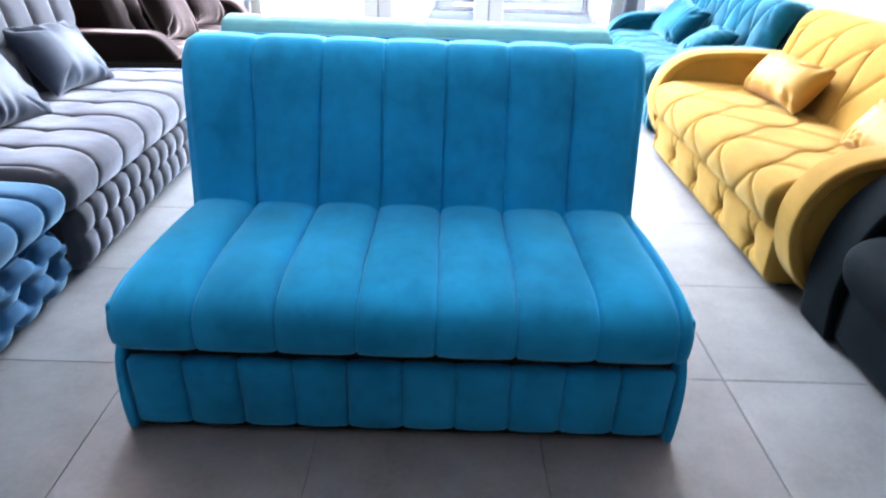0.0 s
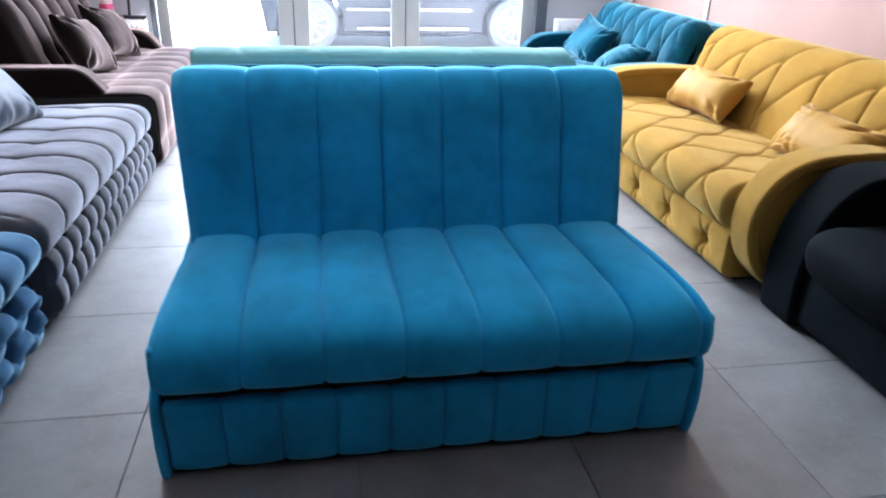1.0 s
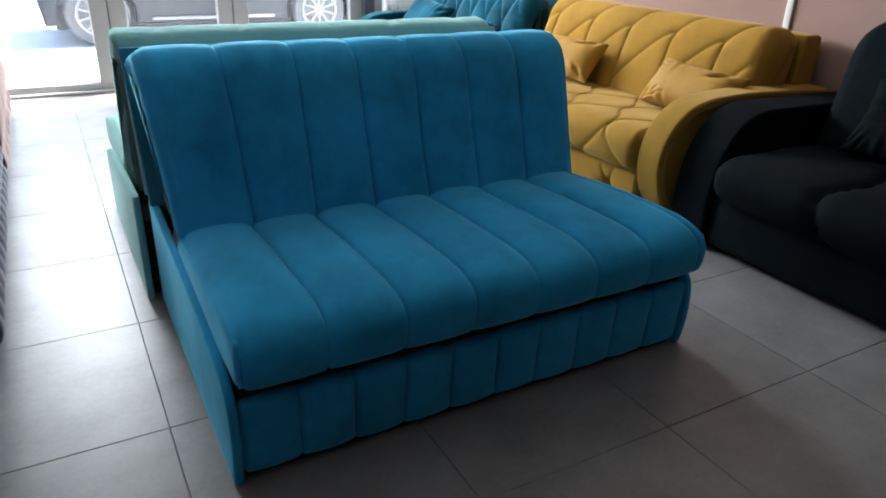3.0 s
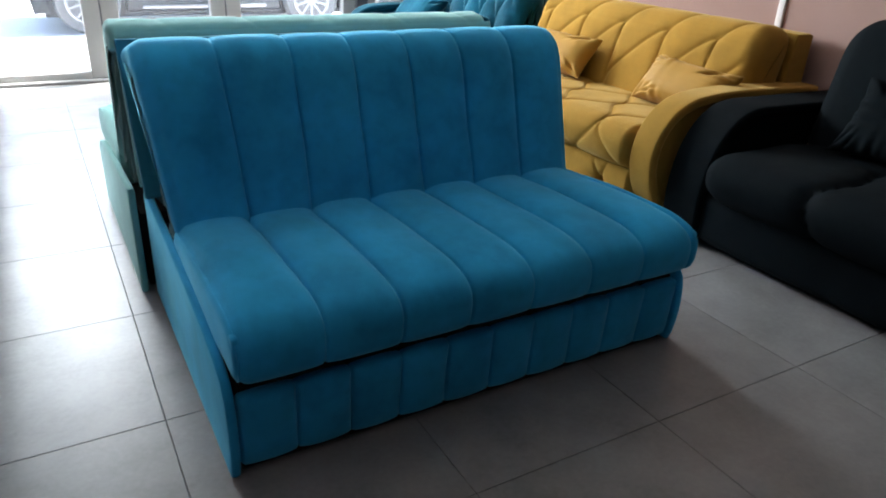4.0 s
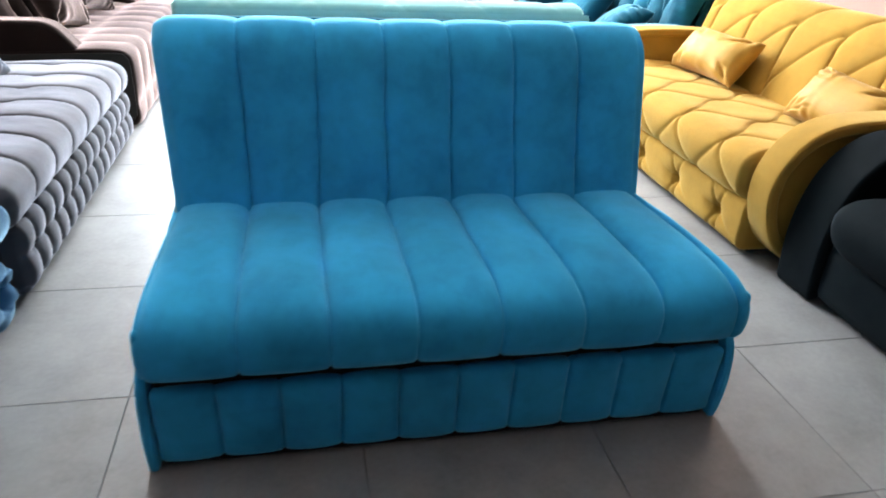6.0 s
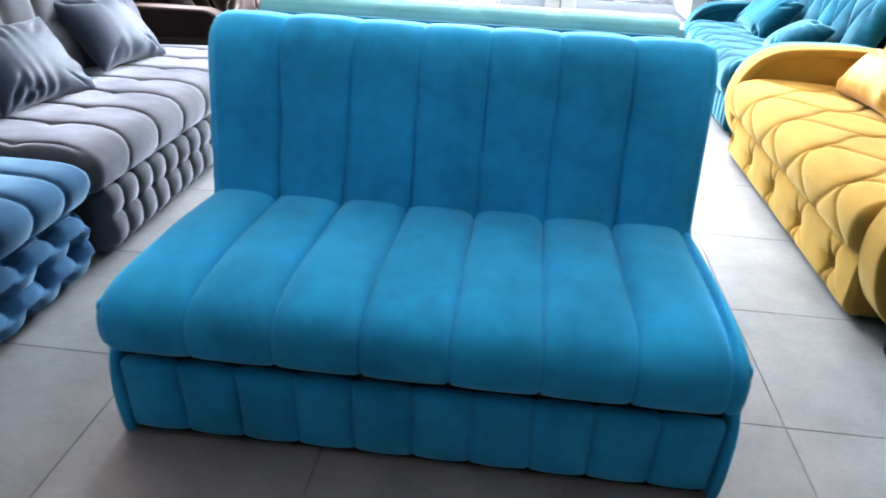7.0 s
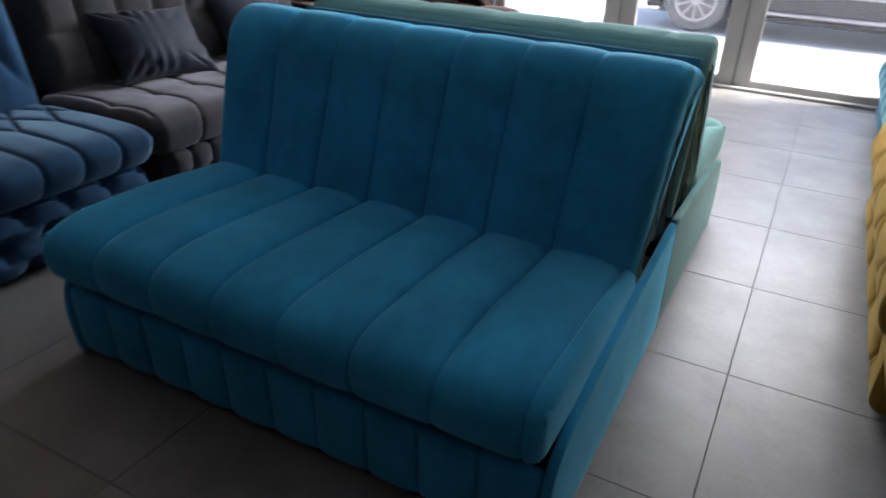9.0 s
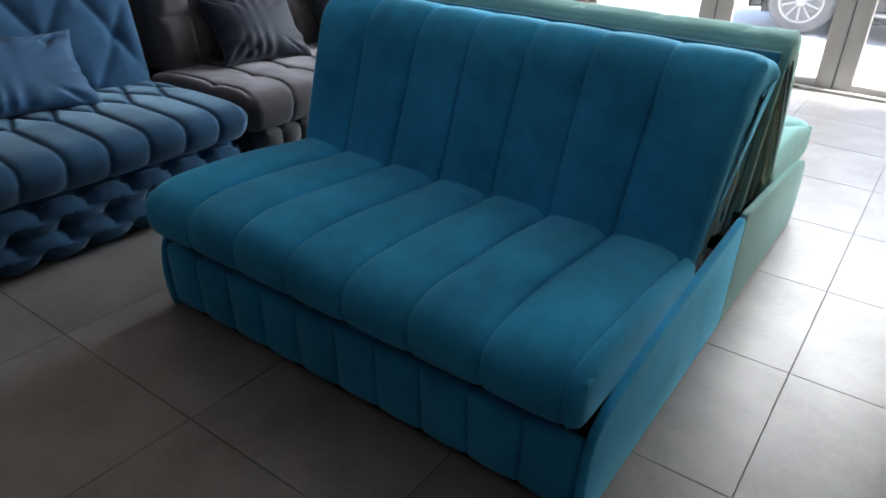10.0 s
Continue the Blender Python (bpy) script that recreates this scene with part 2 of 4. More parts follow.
def tube(points, r, n=10):
    """A round bar along a polyline."""
    verts, faces = [], []
    pts = [Vector(p) for p in points]
    for i, p in enumerate(pts):
        d = (pts[min(i + 1, len(pts) - 1)] - pts[max(i - 1, 0)]).normalized()
        side = d.cross(Vector((0, 0, 1)) if abs(d.z) < 0.9 else Vector((1, 0, 0))).normalized()
        up = side.cross(d)
        verts += [p + r * (math.cos(a) * side + math.sin(a) * up) for a in np.linspace(0, 2 * math.pi, n, False)]
    for i in range(len(pts) - 1):
        for k in range(n):
            a, b = i * n + k, i * n + (k + 1) % n
            faces.append((a, b, b + n, a + n))
    faces += [tuple(range(n))[::-1], tuple(range(len(verts) - n, len(verts)))]
    return verts, faces


def lathe(profile, n=24, axis="z"):
    """Turn (radius, height) pairs round an axis."""
    verts, faces = [], []
    for r, h in profile:
        for a in np.linspace(0, 2 * math.pi, n, False):
            c, s = r * math.cos(a), r * math.sin(a)
            verts.append((c, s, h) if axis == "z" else (c, h, s))
    for i in range(len(profile) - 1):
        for k in range(n):
            a, b = i * n + k, i * n + (k + 1) % n
            faces.append((a, b, b + n, a + n))
    faces += [tuple(range(n))[::-1], tuple(range(len(verts) - n, len(verts)))]
    return verts, faces


def outline(poly, n):
    """A closed outline of n even steps through (y, z, cut) corners, each corner rounded over its cut length, counter-clockwise."""
    pts, k = [], len(poly)
    for i in range(k):
        p, a, b = (np.array(poly[j % k][:2], float) for j in (i, i - 1, i + 1))
        cut = poly[i][2] if len(poly[i]) > 2 else 0.0
        if cut <= 0:
            pts.append(p)
            continue
        da, db = a - p, b - p
        ca, cb = min(cut, 0.49 * np.linalg.norm(da)), min(cut, 0.49 * np.linalg.norm(db))
        s, e = p + da / np.linalg.norm(da) * ca, p + db / np.linalg.norm(db) * cb
        for u in np.linspace(0, 1, 9):
            pts.append((1 - u) ** 2 * s + 2 * u * (1 - u) * p + u * u * e)
    pts = np.array(pts + [pts[0]])
    d = np.r_[0, np.cumsum(np.linalg.norm(np.diff(pts, axis=0), axis=1))]
    s = np.linspace(0, d[-1], n, endpoint=False)
    q = np.stack([np.interp(s, d, pts[:, 0]), np.interp(s, d, pts[:, 1])], 1)
    tan = np.roll(q, -1, 0) - np.roll(q, 1, 0)
    tan /= np.linalg.norm(tan, axis=1)[:, None] + 1e-9
    return q, np.stack([tan[:, 1], -tan[:, 0]], 1), s


def loft(poly, x0, x1, n_prof, n_len, r_end, relief=None, sag=None, seams=()):
    """Upholstery: the outline drawn out from x0 to x1 with rounded ends, raised by relief(u, s) along its normal."""
    q, nrm, s = outline(poly, n_prof)
    k = 6
    ends = r_end * (1 - np.cos(np.linspace(0, math.pi / 2, k, endpoint=False)))
    mid = np.linspace(x0 + r_end, x1 - r_end, n_len)
    fine = [x0 + c + e for c in seams for e in (-0.008, -0.005, -0.003, -0.0015, 0.0, 0.0015, 0.003, 0.005, 0.008) if x0 + r_end < x0 + c + e < x1 - r_end]
    xs = np.r_[x0 + ends, np.unique(np.round(np.r_[mid, fine], 5)), (x1 - ends)[::-1]]
    d = np.minimum(xs - x0, x1 - xs)
    inset = np.where(d < r_end, r_end - np.sqrt(np.maximum(0, r_end ** 2 - (r_end - np.minimum(d, r_end)) ** 2)), 0)
    h = relief(xs[:, None] - x0 + 0 * s[None], s[None] + 0 * xs[:, None]) if relief else np.zeros((len(xs), n_prof))
    h = h * np.clip(d / max(r_end, 1e-6), 0, 1)[:, None] - inset[:, None]
    yz = q[None] + nrm[None] * h[..., None]
    verts = np.concatenate([np.broadcast_to(xs[:, None, None], (*h.shape, 1)), yz], 2)
    if sag is not None:
        verts = sag(verts)
    idx = np.arange(len(xs) * n_prof).reshape(len(xs), n_prof)
    nxt = np.roll(idx, -1, 1)
    quads = np.stack([idx[:-1], idx[1:], nxt[1:], nxt[:-1]], -1).reshape(-1, 4)
    faces = quads.tolist() + [idx[0].tolist(), idx[-1][::-1].tolist()]
    return verts.reshape(-1, 3).tolist(), faces


def frac(x):
    return np.abs(2 * (x - np.floor(x)) - 1)          # 1 on a seam, 0 in the middle between two


def channels(p, off, puff, power=2.6):
    return lambda u, s: puff * (1 - frac((u - off) / p) ** power)


def quilt(families, puff, width, tuft=0.0, tuft_r=0.04, tufts=None):
    """Plump pads between thin drawn-in seams, which run where any family's phase is whole."""
    def f(u, s):
        d = None
        for phase in families:
            v = phase(u, s)
            slope = np.hypot((phase(u + 1e-3, s) - v) / 1e-3, (phase(u, s + 1e-3) - v) / 1e-3)
            e = np.abs(v - np.round(v)) / np.maximum(slope, 1.0)
            d = e if d is None else np.minimum(d, e)
        h = puff * (1 - np.exp(-d / width)) - 0.0035 * np.exp(-(d / 0.005) ** 2)
        if tufts:
            h = h - tuft * np.exp(-(tufts(u, s) / tuft_r) ** 2)
        return h
    return f


def ogee(p, q, off_u, off_s, puff, width=0.03, tuft=0.02, tuft_r=0.035, bow=0.55):
    """Leaf-shaped cells: two families of S-curves that touch at the tufts."""
    def w(s):
        v = (s - off_s) / q
        return 0.5 * (v - bow * np.sin(2 * math.pi * v) / (2 * math.pi))

    def tufts(u, s):
        v = np.round((s - off_s) / q)
        k = (u - off_u) / p - 0.5 * np.mod(v, 2)
        return np.hypot((k - np.round(k)) * p, (s - off_s) - v * q)
    return quilt([lambda u, s: (u - off_u) / p + w(s), lambda u, s: (u - off_u) / p - w(s)],
                 puff, width, tuft, tuft_r, tufts)


def arcs(p, q, off_u, off_s, bow, puff, width=0.035, tuft=0.008):
    """Cross seams that bow between tufts, q apart along the depth."""
    def phase(u, s):
        return (u - off_u - bow * np.abs(np.sin(math.pi * (np.minimum(s, off_s + 1.5 * q) - off_s) / q))) / p

    def tufts(u, s):
        k, v = (u - off_u) / p, (s - off_s) / q
        return np.hypot((k - np.round(k)) * p, (v - np.round(v)) * q)
    return quilt([phase], puff, width, tuft, 0.035, tufts)


def squares(p, q, off_u, off_s, puff, power=3.0):
    return lambda u, s: puff * (1 - frac((u - off_u) / p) ** power) * (1 - frac((s - off_s) / q) ** power)


def biscuit(p, q, off_u, off_s, puff, hole=0.02, hole_r=0.018, stagger=0.0, full=0.45):
    """Rows of stuffed pads with a deep button where their seams cross."""
    def f(u, s):
        v = (s - off_s) / q
        k = (u - off_u) / p - stagger * np.mod(np.round(v), 2)
        r = np.hypot((k - np.round(k)) * p, (v - np.round(v)) * q)
        dome = np.abs(np.sin(math.pi * k) * np.sin(math.pi * v))
        return puff * dome ** full - hole * np.exp(-(r / hole_r) ** 2)
    return f


def pillow_geo(w, h, t, seed, pinch=0.15, n=72):
    """A stuffed cushion with drawn-out corners and soft creases; lies in x and z, thick along y."""
    rng = np.random.RandomState(seed)
    a = np.linspace(-1, 1, n)
    U, V = np.meshgrid(a, a, indexing="ij")
    X = U * w / 2 * (1 - pinch * (1 - V ** 2) * np.abs(U) ** 2)
    Z = V * h / 2 * (1 - pinch * (1 - U ** 2) * np.abs(V) ** 2)
    body = np.clip((1 - np.abs(U) ** 2.8) * (1 - np.abs(V) ** 2.8), 0, 1) ** 0.5
    crease = np.zeros_like(U)
    for _ in range(11):
        cx, cz = rng.choice([-1, 1]) * rng.uniform(0.55, 0.95), rng.choice([-1, 1]) * rng.uniform(0.7, 0.95)
        ang = math.atan2(-cz, -cx) + rng.uniform(-0.5, 0.5)
        du, dv = U - cx, V - cz
        along, across = du * math.cos(ang) + dv * math.sin(ang), -du * math.sin(ang) + dv * math.cos(ang)
        crease += rng.uniform(0.5, 1.0) * np.exp(-(across / rng.uniform(0.035, 0.08)) ** 2) * np.exp(-((along - 0.1) / 0.26) ** 2)
    ph = rng.uniform(0, 6.28, 6)
    along_top = np.sin(21 * U + ph[0] + 3 * np.sin(4 * U + ph[1])) * np.clip(0.4 + np.sin(3.1 * U + ph[2]), 0, 1) * np.exp(-(1 - np.abs(V)) * 4.2)
    along_side = np.sin(15 * V + ph[3] + 2 * np.sin(3 * V + ph[4])) * np.clip(0.4 + np.sin(2.7 * V + ph[5]), 0, 1) * np.exp(-(1 - np.abs(U)) * 5.0)
    crease = crease + 0.9 * along_top + 0.8 * along_side
    Y = t / 2 * body
    front = np.stack([X, -Y * (1 + 0.12 * np.sin(2.3 * U + seed)) + 0.12 * t * crease * body ** 0.6, Z], -1).reshape(-1, 3)
    back = np.stack([X, Y, Z], -1).reshape(-1, 3)
    faces, off = [], n * n
    for i in range(n - 1):
        for j in range(n - 1):
            q = (i * n + j, (i + 1) * n + j, (i + 1) * n + j + 1, i * n + j + 1)
            faces.append(q)
            faces.append(tuple(k + off for k in q[::-1]))
    bm = bmesh.new()
    vs = [bm.verts.new(v) for v in np.r_[front, back]]
    for f in faces:
        bm.faces.new([vs[k] for k in f])
    bmesh.ops.remove_doubles(bm, verts=bm.verts, dist=0.0006)
    return bm_geo(bm)


def pillow(label, mat, m, w=0.46, h=0.34, t=0.17, seed=1, group=""):
    ob = part("throw_pillow", pillow_geo(w, h, t, seed), mat)
    ob.matrix_world = m
    return tagged(ob, label, "pillow", group)


def band_poly(curve, thick):
    """A closed strip, thick on the inner side of an open (y, z) curve."""
    c = np.array(curve, float)
    t = np.gradient(c, axis=0)
    t /= np.linalg.norm(t, axis=1)[:, None]
    inner = c + thick * np.stack([-t[:, 1], t[:, 0]], 1)
    return [(*p, 0) for p in c] + [(*p, 0) for p in inner[::-1]]


def smooth_curve(points, n=40):
    """An open curve through (y, z, cut) corners."""
    q = []
    for i, p in enumerate(points):
        xy, cut = np.array(p[:2], float), (p[2] if len(p) > 2 else 0)
        if not cut or i in (0, len(points) - 1):
            q.append(xy)
            continue
        a, b = np.array(points[i - 1][:2]) - xy, np.array(points[i + 1][:2]) - xy
        s = xy + a / np.linalg.norm(a) * min(cut, 0.49 * np.linalg.norm(a))
        e = xy + b / np.linalg.norm(b) * min(cut, 0.49 * np.linalg.norm(b))
        q += [(1 - u) ** 2 * s + 2 * u * (1 - u) * xy + u * u * e for u in np.linspace(0, 1, 9)]
    q = np.array(q)
    d = np.r_[0, np.cumsum(np.linalg.norm(np.diff(q, axis=0), axis=1))]
    s = np.linspace(0, d[-1], n)
    return np.stack([np.interp(s, d, q[:, 0]), np.interp(s, d, q[:, 1])], 1)


# ---------- the room ----------
XL, XR, YB, YF, H = -2.42, 2.37, -11.0, 4.33, 2.9
floor = tagged(part("floor", box(XL - 0.2, XR + 0.2, YB - 0.2, YF + 0.12, -0.12, -0.004, 0), M_GROUT), "grey porcelain tile floor with thin dark joints", "floor", kind="structure")
tagged(part("ceiling", box(XL - 0.2, XR + 0.2, YB - 0.2, YF + 0.2, H, H + 0.15, 0), M_CEIL), "plain white ceiling", "ceiling", kind="structure")
tagged(part("wall_east", box(XR, XR + 0.2, -2.4, YF + 0.2, -0.004, H, 0), M_PINK), "dusty pink painted plaster wall", "wall", kind="structure")
tagged(part("wall_west", box(XL - 0.2, XL, -2.4, YF + 0.2, -0.004, H, 0), M_PINK), "dusty pink painted plaster wall", "wall", kind="structure")
# Unseen rear walls; their distance and grey tone are picked to limit bounced light.
wall_s = join(box(XL, XR, YB - 0.2, YB, -0.004, H, 0), box(XL - 0.2, XL, YB - 0.2, -2.4, -0.004, H, 0), box(XR, XR + 0.2, YB - 0.2, -2.4, -0.004, H, 0))
tagged(part("wall_south", wall_s, M_DEEP), "unseen mid grey wall, set to limit bounced light", "wall", kind="structure")
WX0, WX1, WZ = -1.65, 1.60, 2.6
wall_n = join(box(XL, WX0, YF, YF + 0.2, -0.004, H, 0), box(WX1, XR, YF, YF + 0.2, -0.004, H, 0), box(WX0, WX1, YF, YF + 0.2, WZ, H, 0))
tagged(part("wall_north", wall_n, M_WALL), "pale grey wall with a wide glazed shopfront", "wall", kind="structure")

# glazed front: three leaves between wide stiles
win = thing("window_1", "white plastic framed glass shopfront down to the floor", "window", pose(0, YF, 0), kind="structure")
for x0, x1 in ((-1.61, -1.52), (-0.67, -0.55), (-0.54, -0.42), (0.26, 0.375), (0.385, 0.50), (1.39, 1.50)):
    part("stile", box(x0, x1, 0.04, 0.11, 0.0, WZ, 0.006), M_FRAME, win)
for x0, x1 in ((-1.52, -0.67), (-0.42, 0.26), (0.50, 1.39)):
    part("bottom_rail", box(x0, x1, 0.04, 0.11, 0.0, 0.07, 0.006), M_FRAME, win)
    part("top_rail", box(x0, x1, 0.04, 0.11, WZ - 0.1, WZ, 0.006), M_FRAME, win)
    g = part("pane", box(x0, x1, 0.072, 0.078, 0.07, WZ - 0.1, 0), M_GLASS, win)
    g.visible_shadow = False
for x0, x1 in ((-1.65, -1.612), (1.502, 1.60)):
    part("frame_edge", box(x0, x1, -0.012, 0.05, 0.0, WZ, 0.003), M_GASKET, win, "dark edge strip")
part("gasket", box(-0.55, -0.54, 0.045, 0.10, 0.0, WZ, 0), M_GASKET, win)
part("gasket", box(0.375, 0.385, 0.045, 0.10, 0.0, WZ, 0), M_GASKET, win)
part("door_handle", join(box(0.40, 0.435, 0.03, 0.042, 0.95, 1.15, 0.004), tube([(0.417, 0.035, 1.05), (0.417, -0.05, 1.05), (0.30, -0.05, 1.05)], 0.009)), M_FRAME, win)
part("threshold", box(WX0, WX1, -0.02, 0.2, -0.003, 0.02, 0.004), M_SILL, win)

for y, nm in ((3.04, "trim_1"), (0.80, "trim_2")):
    tagged(part(nm, box(XR - 0.014, XR, y - 0.02, y + 0.02, 0.1, H, 0.004), M_PIPE), "narrow white vertical cover strip on the pink wall", "trim", kind="structure")
tagged(part("trim_3", box(XR - 0.03, XR, YF - 0.03, YF, 0.1, H, 0.004), M_PIPE), "white corner strip between the walls", "trim", kind="structure")


def radiator(x0, x1, z0, z1, label):
    r = thing("radiator", label, "radiator", pose((x0 + x1) / 2, YF - 0.07, 0))
    w = (x1 - x0) / 2
    part("body", box(-w, w, -0.03, 0.04, z0, z1, 0.008), M_RADIATOR, r)
    n = int(2 * w / 0.034)
    for i in range(n):
        x = -w + 0.02 + (2 * w - 0.04) * i / (n - 1)
        part("rib", box(x - 0.011, x + 0.011, -0.042, -0.028, z0 + 0.03, z1 - 0.03, 0.005), M_RADIATOR, r)
    part("grille", box(-w, w, -0.025, 0.035, z1, z1 + 0.006, 0.002), M_PIPE, r)
    return r


radiator(1.66, 2.26, 0.12, 0.65, "white steel panel radiator below the grey wall")
radiator(-2.36, -1.68, 0.10, 0.61, "low white panel radiator in the corner")

# spray bottle and floor squeegee on the low radiator
bottle = thing("spray_bottle", "hazy plastic spray bottle of pink cleaning liquid", "bottle", pose(-1.955, YF - 0.07, 0.616))
part("liquid", lathe([(0.001, 0.002), (0.047, 0.002), (0.0495, 0.02), (0.0495, 0.11), (0.001, 0.11)], 20), M_PINKLIQ, bottle)
part("shell", lathe([(0.001, 0.0), (0.046, 0.0), (0.048, 0.02), (0.048, 0.14), (0.03, 0.19), (0.016, 0.21), (0.001, 0.21)], 20), M_BOTTLE, bottle)
part("trigger_head", join(box(-0.02, 0.06, -0.016, 0.016, 0.215, 0.25, 0.006), tube([(0.03, 0, 0.22), (0.045, 0, 0.19), (0.04, 0, 0.17)], 0.006)), M_PINKLIQ, bottle, "pink trigger head")
sq = thing("window_squeegee", "black window squeegee with an upright handle", "squeegee", pose(-1.79, YF - 0.08, 0.616))
part("blade", box(-0.12, 0.12, -0.015, 0.015, 0.0, 0.03, 0.005), M_BLACK, sq)
part("handle", tube([(0, 0, 0.03), (0.005, 0, 0.12), (0.0, 0.02, 0.75)], 0.011), M_BLACK, sq)


# ---------- sofas ----------
def pullout_sofa(label, mat, m, side_x, seam_seat, seam_back, folds, board_mat, n_front=10, lines=()):
    """Narrow accordion sofa: front panel, thin side panels, seat, leaning back and its folded layers."""
    s = thing("pullout_sofa", label, "sofa", m, "pull-out sofas back to back")
    w = side_x - 0.028
    part("front_panel", loop_panel(side_x - 0.021, n_front), mat, s)
    # Frame blackened so the gaps above and below the front panel read as shade.
    part("base_frame", box(-w, w, -0.276, 0.68, 0.003, 0.279, 0.004), M_GAP_SHADE, s, "base frame, blackened to darken the gaps round the front panel")
    prof = [(0.732, 0.39, 0.03), (0.15, 0.352, 0.25), (-0.13, 0.318, 0.2), (-0.300, 0.275, 0.09), (-0.318, 0.13, 0.1), (-0.298, 0.0, 0.012), (-0.24, 0.0, 0.02), (0.732, 0.0, 0.02)]
    part("side_panel", loft(prof, -side_x - 0.006, -side_x + 0.018, 90, 2, 0.009), mat, s)
    part("side_panel", loft(prof, side_x - 0.018, side_x + 0.006, 90, 2, 0.009), mat, s)
    seat = [(0.34, 0.405, 0.05), (-0.04, 0.435, 0.25), (-0.36, 0.435, 0.16), (-0.352, 0.283, 0.05), (-0.2, 0.283, 0.05), (0.34, 0.275, 0.02)]
    part("seat", loft(seat, -w - 0.014, w + 0.014, 120, 180, 0.030, seam_seat, None, lines), mat, s)
    for sx in (-1, 1):
        q, nrm, _ = outline(seat, 60)
        part("piping", tube([(sx * (w + 0.004), *(p - 0.008 * k)) for p, k in zip(q[:44], nrm[:44])], 0.0028, 6), mat, s)
    for sx in (-1, 1):
        part("corner_fold", loft([(-0.305, 0.412, 0.01), (-0.335, 0.41, 0.012), (-0.338, 0.35, 0.012), (-0.32, 0.34, 0.01)], sx * (w + 0.004) - 0.008, sx * (w + 0.004) + 0.008, 24, 2, 0.006), mat, s)
    back = [(0.715, 0.775, 0.04), (0.705, 0.855, 0.06), (0.445, 0.917, 0.15), (0.265, 0.36, 0.04), (0.345, 0.345, 0.03), (0.535, 0.775, 0.05)] if folds else [(0.566, 0.795, 0.02), (0.566, 0.872, 0.04), (0.425, 0.902, 0.08), (0.265, 0.36, 0.04), (0.315, 0.34, 0.02), (0.482, 0.79, 0.03)]
    part("backrest", loft(back, -w - 0.007, w + 0.007, 110, 220, 0.036 if folds else 0.022, seam_back, crumple(w - 0.045, 0.0045, 0.018) if folds else crumple(w - 0.045, 0.003), lines), mat, s)
    for i in range(folds):
        y = 0.40 + 0.042 * i
        fold = [(y + 0.235, 0.77 - 0.012 * (i % 2), 0.008), (y + 0.213, 0.77 - 0.012 * (i % 2), 0.008), (y + 0.018 * i, 0.36, 0.012), (y + 0.026 + 0.018 * i, 0.36, 0.012)]
        e = 0.004 + 0.009 * (i * 3 % 4)
        part("mattress_fold", loft(fold, -w + e, w - e, 60, 50, 0.009, channels(0.31, 0.1, 0.004, 2.0), ripple(w - e - 0.02, 0.005, i)), (M_LINEN, M_OLIVE, M_FOLD)[i % 3], s, ("pale lined mattress layer", "olive-grey mattress layer", "grey-green lined mattress layer")[i % 3])
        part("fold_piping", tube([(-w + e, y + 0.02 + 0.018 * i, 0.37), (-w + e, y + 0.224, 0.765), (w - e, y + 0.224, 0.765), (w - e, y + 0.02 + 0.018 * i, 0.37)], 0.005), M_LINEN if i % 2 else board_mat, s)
    if not folds:
        for k, (yb, yt) in enumerate(((0.34, 0.511), (0.385, 0.519), (0.43, 0.527), (0.475, 0.535), (0.525, 0.543), (0.575, 0.551), (0.625, 0.559), (0.67, 0.566))):
            fold = [(yt + 0.003, 0.783 - 0.008 * (k % 3), 0.002), (yt - 0.003, 0.783 - 0.008 * (k % 3), 0.002), (yb, 0.36, 0.006), (yb + 0.018, 0.36, 0.006)]
            e = 0.004 + 0.010 * (k * 5 % 4)
            part("mattress_fold", loft(fold, -w + e, w - e, 50, 50, 0.003, channels(0.29, 0.1, 0.003, 2.0), ripple(w - e - 0.02, 0.006, k)), (M_LINEN, M_FOLD, M_OLIVE)[k % 3], s, ("pale lined mattress layer", "grey-green lined mattress layer", "olive-grey mattress layer")[k % 3])
        board = [(0.588, 0.856, 0.004), (0.575, 0.866, 0.004), (0.715, 0.39, 0.005), (0.732, 0.39, 0.005)]
        part("back_board", loft(board, -w - 0.010, w - 0.008, 60, 20, 0.005, channels(0.19, 0.1, 0.0015, 2.0)), M_MINT, s, "thin mint back board")
    if folds:
        board = [(0.875, 0.845, 0.006), (0.85, 0.855, 0.006), (0.60, 0.40, 0.006), (0.625, 0.39, 0.006)]
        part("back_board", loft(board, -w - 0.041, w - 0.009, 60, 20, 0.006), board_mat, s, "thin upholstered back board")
        for sx in (-1, 1):
            part("side_flap", side_flap(sx * (w - 0.008), sx, (0.505, 0.815), (0.315, 0.365), 0.045, 0.028), M_LINEN, s, "pale crumpled edge of the back cover")
        for sx in (-1, 1):
            part("hinge_arm", tube([(sx * (w - 0.03), 0.40, 0.30), (sx * (w - 0.03), 0.52, 0.42), (sx * (w - 0.03), 0.64, 0.62)], 0.011), M_BLACK, s, "black steel hinge arm")
    return s


def ripple(x_end, depth, seed):
    """Uneven cloth edge at the ends of a thin layer."""
    def f(v):
        v = v.copy()
        d = np.clip((np.abs(v[..., 0]) - x_end) / 0.02, 0, 1)
        v[..., 0] += np.sign(v[..., 0]) * d * depth * (np.sin(v[..., 2] * 27 + 2.1 * seed) + 0.5 * np.sin(v[..., 2] * 61 + seed))
        return v
    return f


